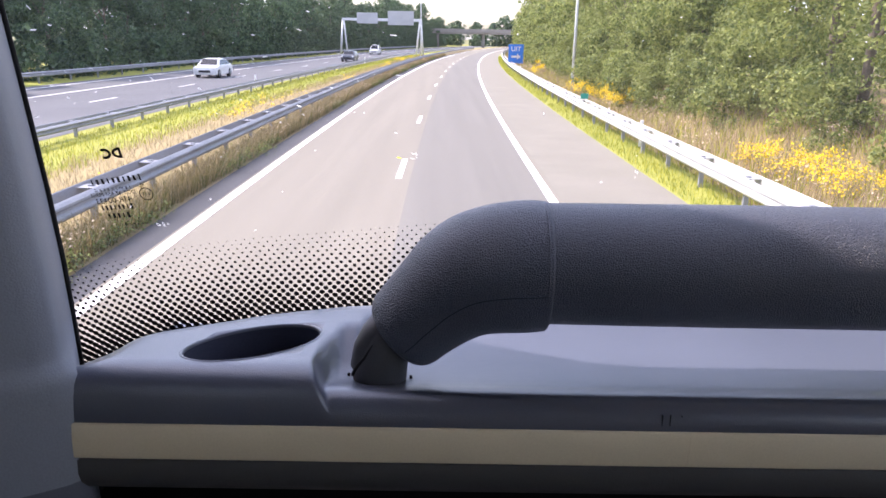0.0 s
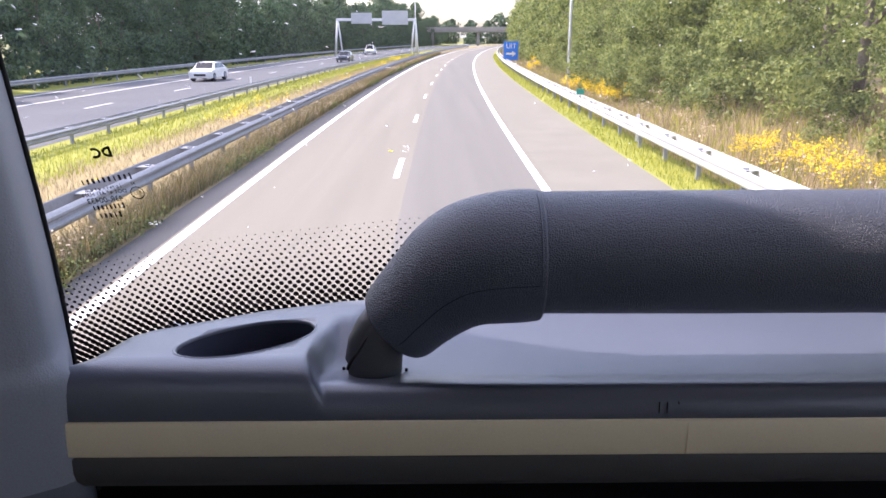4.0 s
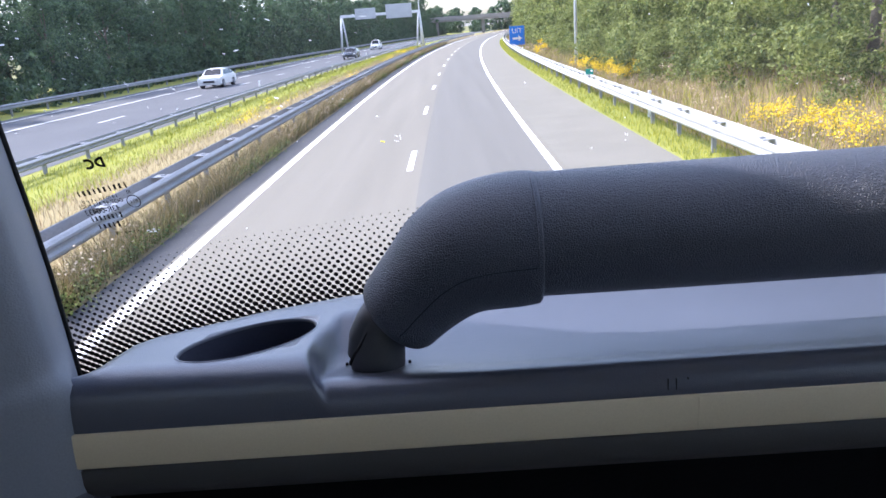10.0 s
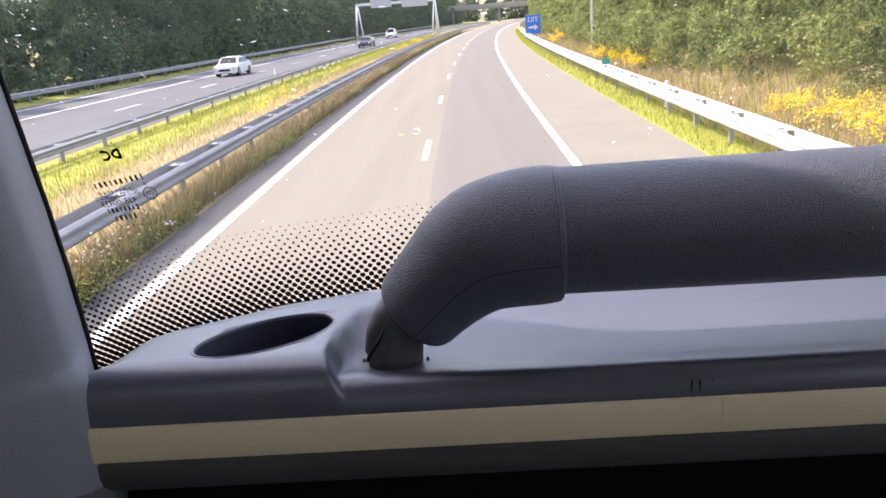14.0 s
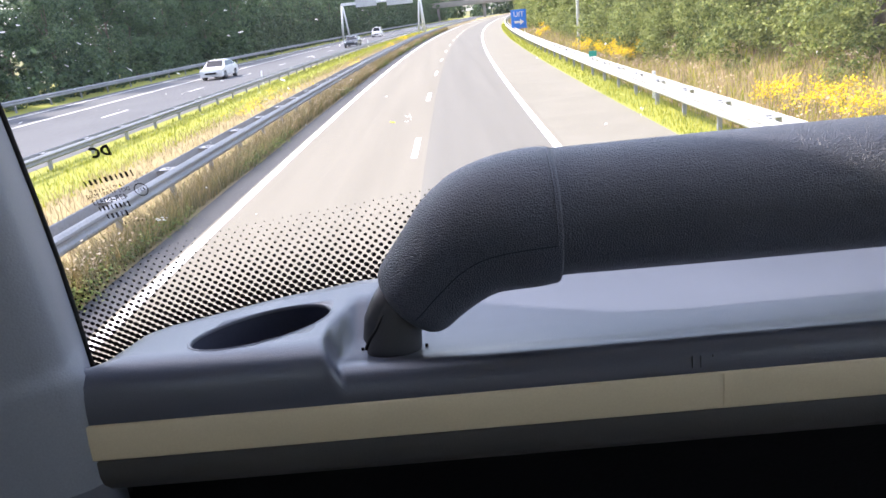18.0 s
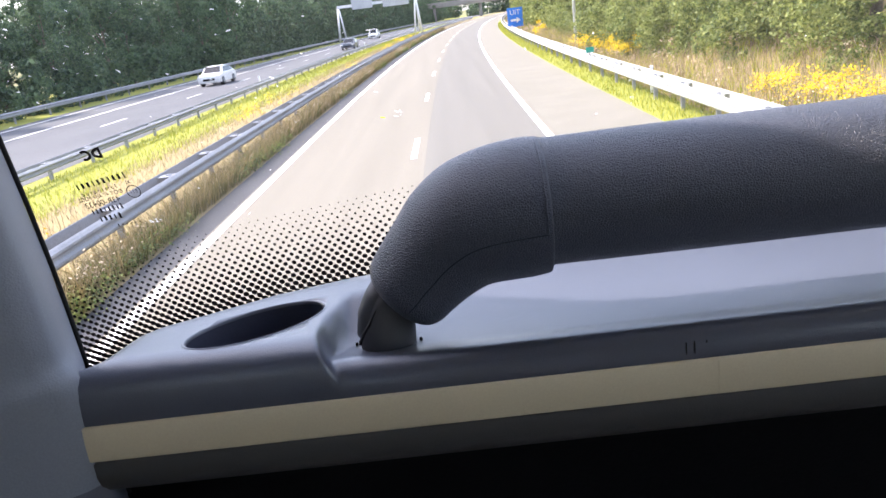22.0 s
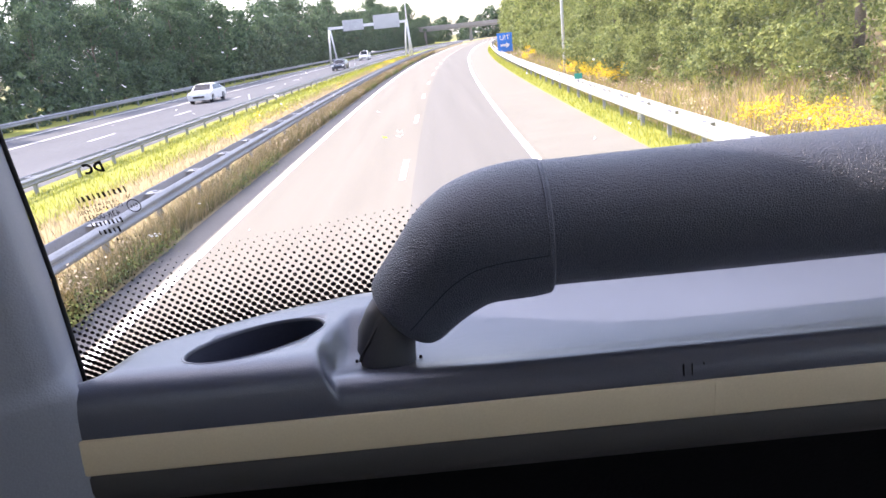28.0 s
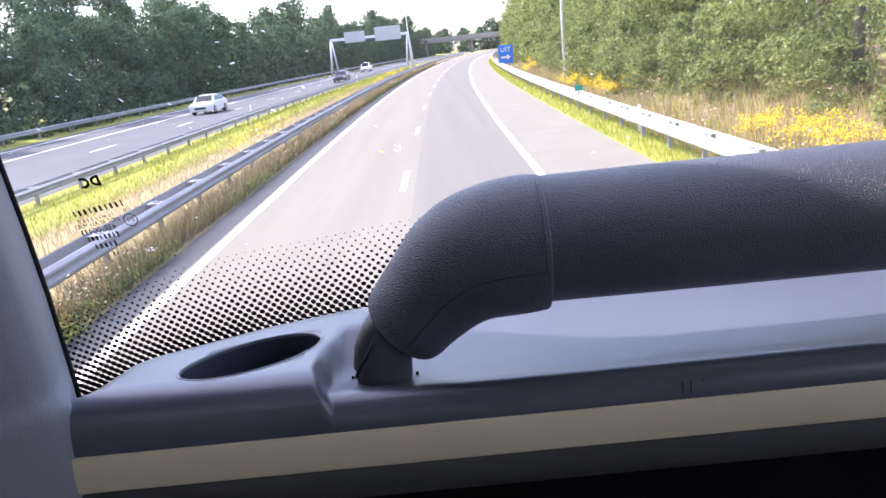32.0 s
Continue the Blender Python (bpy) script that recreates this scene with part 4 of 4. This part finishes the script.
# ---- signs, lamps, gantry, bridge ----
def exit_sign(at):
    s = thing("exit_sign", "blue exit sign with white UIT and arrow", "road sign", at=at)
    part("panel", box(-0.9, 0.9, -0.02, 0.02, 0.35, 2.55, 0.01), SIGN_BLUE, s).location = at
    cu = bpy.data.curves.new("letters", "FONT")
    cu.body, cu.size, cu.align_x = "UIT", 0.8, "CENTER"
    me = baked(new("letters", cu))
    for v in me.vertices:
        v.co = (v.co.x, -0.026, 1.75 + v.co.y)
    part("letters", me, SIGN_WHITE, s).location = at
    arrow = [(-0.55, -0.026, 1.0), (0.15, -0.026, 1.0), (0.15, -0.026, 0.78), (0.6, -0.026, 1.12), (0.15, -0.026, 1.46), (0.15, -0.026, 1.24), (-0.55, -0.026, 1.24)]
    part("arrow", flat_mesh("arrow", arrow, [(0, 1, 6), (1, 5, 6), (2, 3, 4)]), SIGN_WHITE, s).location = at
    for x in (-0.6, 0.6):
        part("post", sweep([(x, 0.05, -0.3), (x, 0.05, 2.4)], [0.04, 0.04], 10), POLE, s).location = at
    for o in s.children:
        o.matrix_parent_inverse = Matrix.Translation(-Vector(at))
    return s


exit_sign(along(6.9, 92, 0.2))


def street_lamp(at, height, arm):
    s = thing("street_lamp", "tall pale grey steel lamp post beside the motorway", "lamp post", "lamp posts", at=at)
    for name, me, mat in (("pole", sweep([(0, 0, -0.3), (0, 0, height * 0.5), (0, 0, height)], [0.10, 0.08, 0.055], 14), POLE),
                          ("arm", sweep([(0, 0, height - 0.05), (arm * 0.5, 0, height + 0.12), (arm, 0, height + 0.15)], [0.045, 0.04, 0.035], 10), POLE),
                          ("lamp_head", box(min(arm, arm * 1.6), max(arm, arm * 1.6), -0.12, 0.12, height + 0.08, height + 0.2, 0.02), POLE),
                          ("base_door", box(-0.06, 0.06, -0.112, -0.08, 0.5, 0.95, 0.005), STEEL)):
        p = part(name, me, mat, s)
        p.matrix_parent_inverse = Matrix()
    return s


street_lamp(along(7.6, 46, bank_height(7.6, 46)), 11, -1.2)
street_lamp(along(-9.0, 140, 0), 11, -1.2)

gantry = thing("sign_gantry", "grey steel sign gantry over the opposite carriageway", "gantry", at=along(-17, 150))
for name, me, mat in (("leg", sweep([along(-25.8, 150, -0.3), along(-25.3, 150, 6.4)], [0.22, 0.18], 12), POLE), ("leg", sweep([along(-24.4, 150, -0.3), along(-25.1, 150, 6.4)], [0.16, 0.14], 12), POLE),
                      ("leg", sweep([along(-9.6, 150, -0.3), along(-10.1, 150, 6.4)], [0.22, 0.18], 12), POLE), ("leg", sweep([along(-11.0, 150, -0.3), along(-10.3, 150, 6.4)], [0.16, 0.14], 12), POLE),
                      ("beam", box(along(-25.4, 150)[0], along(-9.9, 150)[0], 149.8, 150.2, 6.3, 6.8, 0.04), POLE),
                      ("sign_back", box(along(-16.5, 150)[0], along(-11.5, 150)[0], 149.6, 149.75, 5.6, 8.2, 0.03), PALE_STEEL),
                      ("sign_back", box(along(-22.5, 150)[0], along(-18.5, 150)[0], 149.6, 149.75, 5.8, 7.8, 0.03), PALE_STEEL)):
    part(name, me, mat, gantry)

by = 300.0
bx = along(0, by)[0]
bridge = thing("overpass", "pale concrete overpass crossing the motorway far ahead", "bridge", at=(bx, by, 0))
part("deck", box(bx - 70, bx + 60, by, by + 9, 5.1, 6.1, 0.05), CONCRETE, bridge)
part("parapet", box(bx - 70, bx + 60, by - 0.3, by + 0.1, 5.7, 7.0, 0.03), CONCRETE, bridge)
for x in (bx - 27, bx - 9, bx + 8):
    part("pier", box(x - 0.5, x + 0.5, by + 2, by + 7, -0.3, 5.1, 0.05), CONCRETE, bridge)
for x0, x1 in ((bx - 70, bx - 36), (bx + 14, bx + 60)):
    part("abutment", box(x0, x1, by + 0.5, by + 8.5, -0.3, 5.1, 0.05), CONCRETE, bridge)

marker = thing("marker_plate", "small green distance marker plate on a guardrail", "marker", at=along(6.15, 33, 0.7))
part("plate", box(marker.location.x - 0.17, marker.location.x + 0.17, 32.98, 33.0, 0.82, 1.06, 0.004), SIGN_GREEN, marker)
part("bracket", box(marker.location.x - 0.02, marker.location.x + 0.02, 33.0, 33.03, 0.70, 1.0), STEEL, marker)


def delineator(at):
    d = thing("delineator_post", "white plastic delineator post at the road edge", "marker post", "delineator posts", at=at)
    for name, me, mat in (("post", box(-0.05, 0.05, -0.03, 0.03, -0.1, 0.85, 0.012), SIGN_WHITE), ("reflector", box(-0.035, 0.035, -0.036, -0.030, 0.6, 0.74, 0.002), LAMP_GLASS)):
        part(name, me, mat, d).matrix_parent_inverse = Matrix()


for o, y in ((6.45, 24), (6.45, 74), (-12.25, 48), (-12.25, 98)):
    delineator(along(o, y))


# ---- cars on the opposite carriageway ----
def car(label, paint, at, turn, tall=1.45):
    c = thing("car", label, "car", "cars on the opposite carriageway")
    side = [(-2.1, 0.55), (-2.05, 0.80), (-1.2, 0.92), (-0.55, tall - 0.04), (0.3, tall), (1.15, tall - 0.08), (1.85, 0.98), (2.1, 0.90), (2.15, 0.5), (2.0, 0.25), (-2.0, 0.25)]
    rows = []
    for x, squeeze in ((-0.88, 0.90), (-0.86, 0.97), (-0.5, 1.0), (0.5, 1.0), (0.86, 0.97), (0.88, 0.90)):
        rows.append([(x * (1 - 0.22 * ease(0.9, tall, z)), y * (0.985 if abs(x) > 0.8 else 1), 0.25 + (z - 0.25) * squeeze) for y, z in side])
    body = loft(rows, False, True)
    bm = bmesh.new()
    bm.from_mesh(body)
    bmesh.ops.holes_fill(bm, edges=[e for e in bm.edges if e.is_boundary])
    bmesh.ops.recalc_face_normals(bm, faces=list(bm.faces))
    bmesh.ops.bevel(bm, geom=[e for e in bm.edges if e.calc_face_angle(0) > 0.5], offset=0.03, segments=2, affect="EDGES")
    part("body", bm, paint, c)
    part("windscreen", flat_mesh("w", [(-0.68, -1.16, 0.965), (0.68, -1.16, 0.965), (0.58, -0.6, tall - 0.06), (-0.58, -0.6, tall - 0.06)], [(0, 1, 2, 3)]), CAR_GLASS, c)
    part("rear_window", flat_mesh("w", [(-0.62, 1.80, 1.03), (0.62, 1.80, 1.03), (0.56, 1.22, tall - 0.08), (-0.56, 1.22, tall - 0.08)], [(0, 1, 2, 3)]), CAR_GLASS, c)
    for s in (-1, 1):
        part("side_window", flat_mesh("w", [(s * 0.862, -0.95, 0.98), (s * 0.862, 1.35, 1.0), (s * 0.725, 0.95, tall - 0.12), (s * 0.725, -0.45, tall - 0.12)], [(0, 1, 2, 3)]), CAR_GLASS, c)
        part("headlight", box(s * 0.72 - 0.14, s * 0.72 + 0.14, -2.13, -2.04, 0.62, 0.76, 0.02), LAMP_GLASS, c)
        for y in (-1.3, 1.3):
            w = part("wheel", sweep([(s * 0.90, y, 0.32), (s * 0.68, y, 0.32)], [0.32, 0.32], 20), RUBBER, c)
            part("rim", sweep([(s * 0.915, y, 0.32), (s * 0.89, y, 0.32)], [0.20, 0.21], 16), STEEL, w)
    part("grille", box(-0.45, 0.45, -2.12, -2.06, 0.42, 0.58, 0.01), RUBBER, c)
    c.matrix_world = Matrix.Translation(at) @ Matrix.Rotation(radians(turn), 4, "Z")
    return c


car("white estate car driving on the opposite carriageway", CAR_WHITE, along(-18.8, 60, 0.01), -2)
car("dark grey car driving on the opposite carriageway", CAR_GREY, along(-15.2, 104, 0.01), -3)
car("white van-like car far along the opposite carriageway", CAR_WHITE, along(-19.0, 150, 0.01), -4, 1.8)
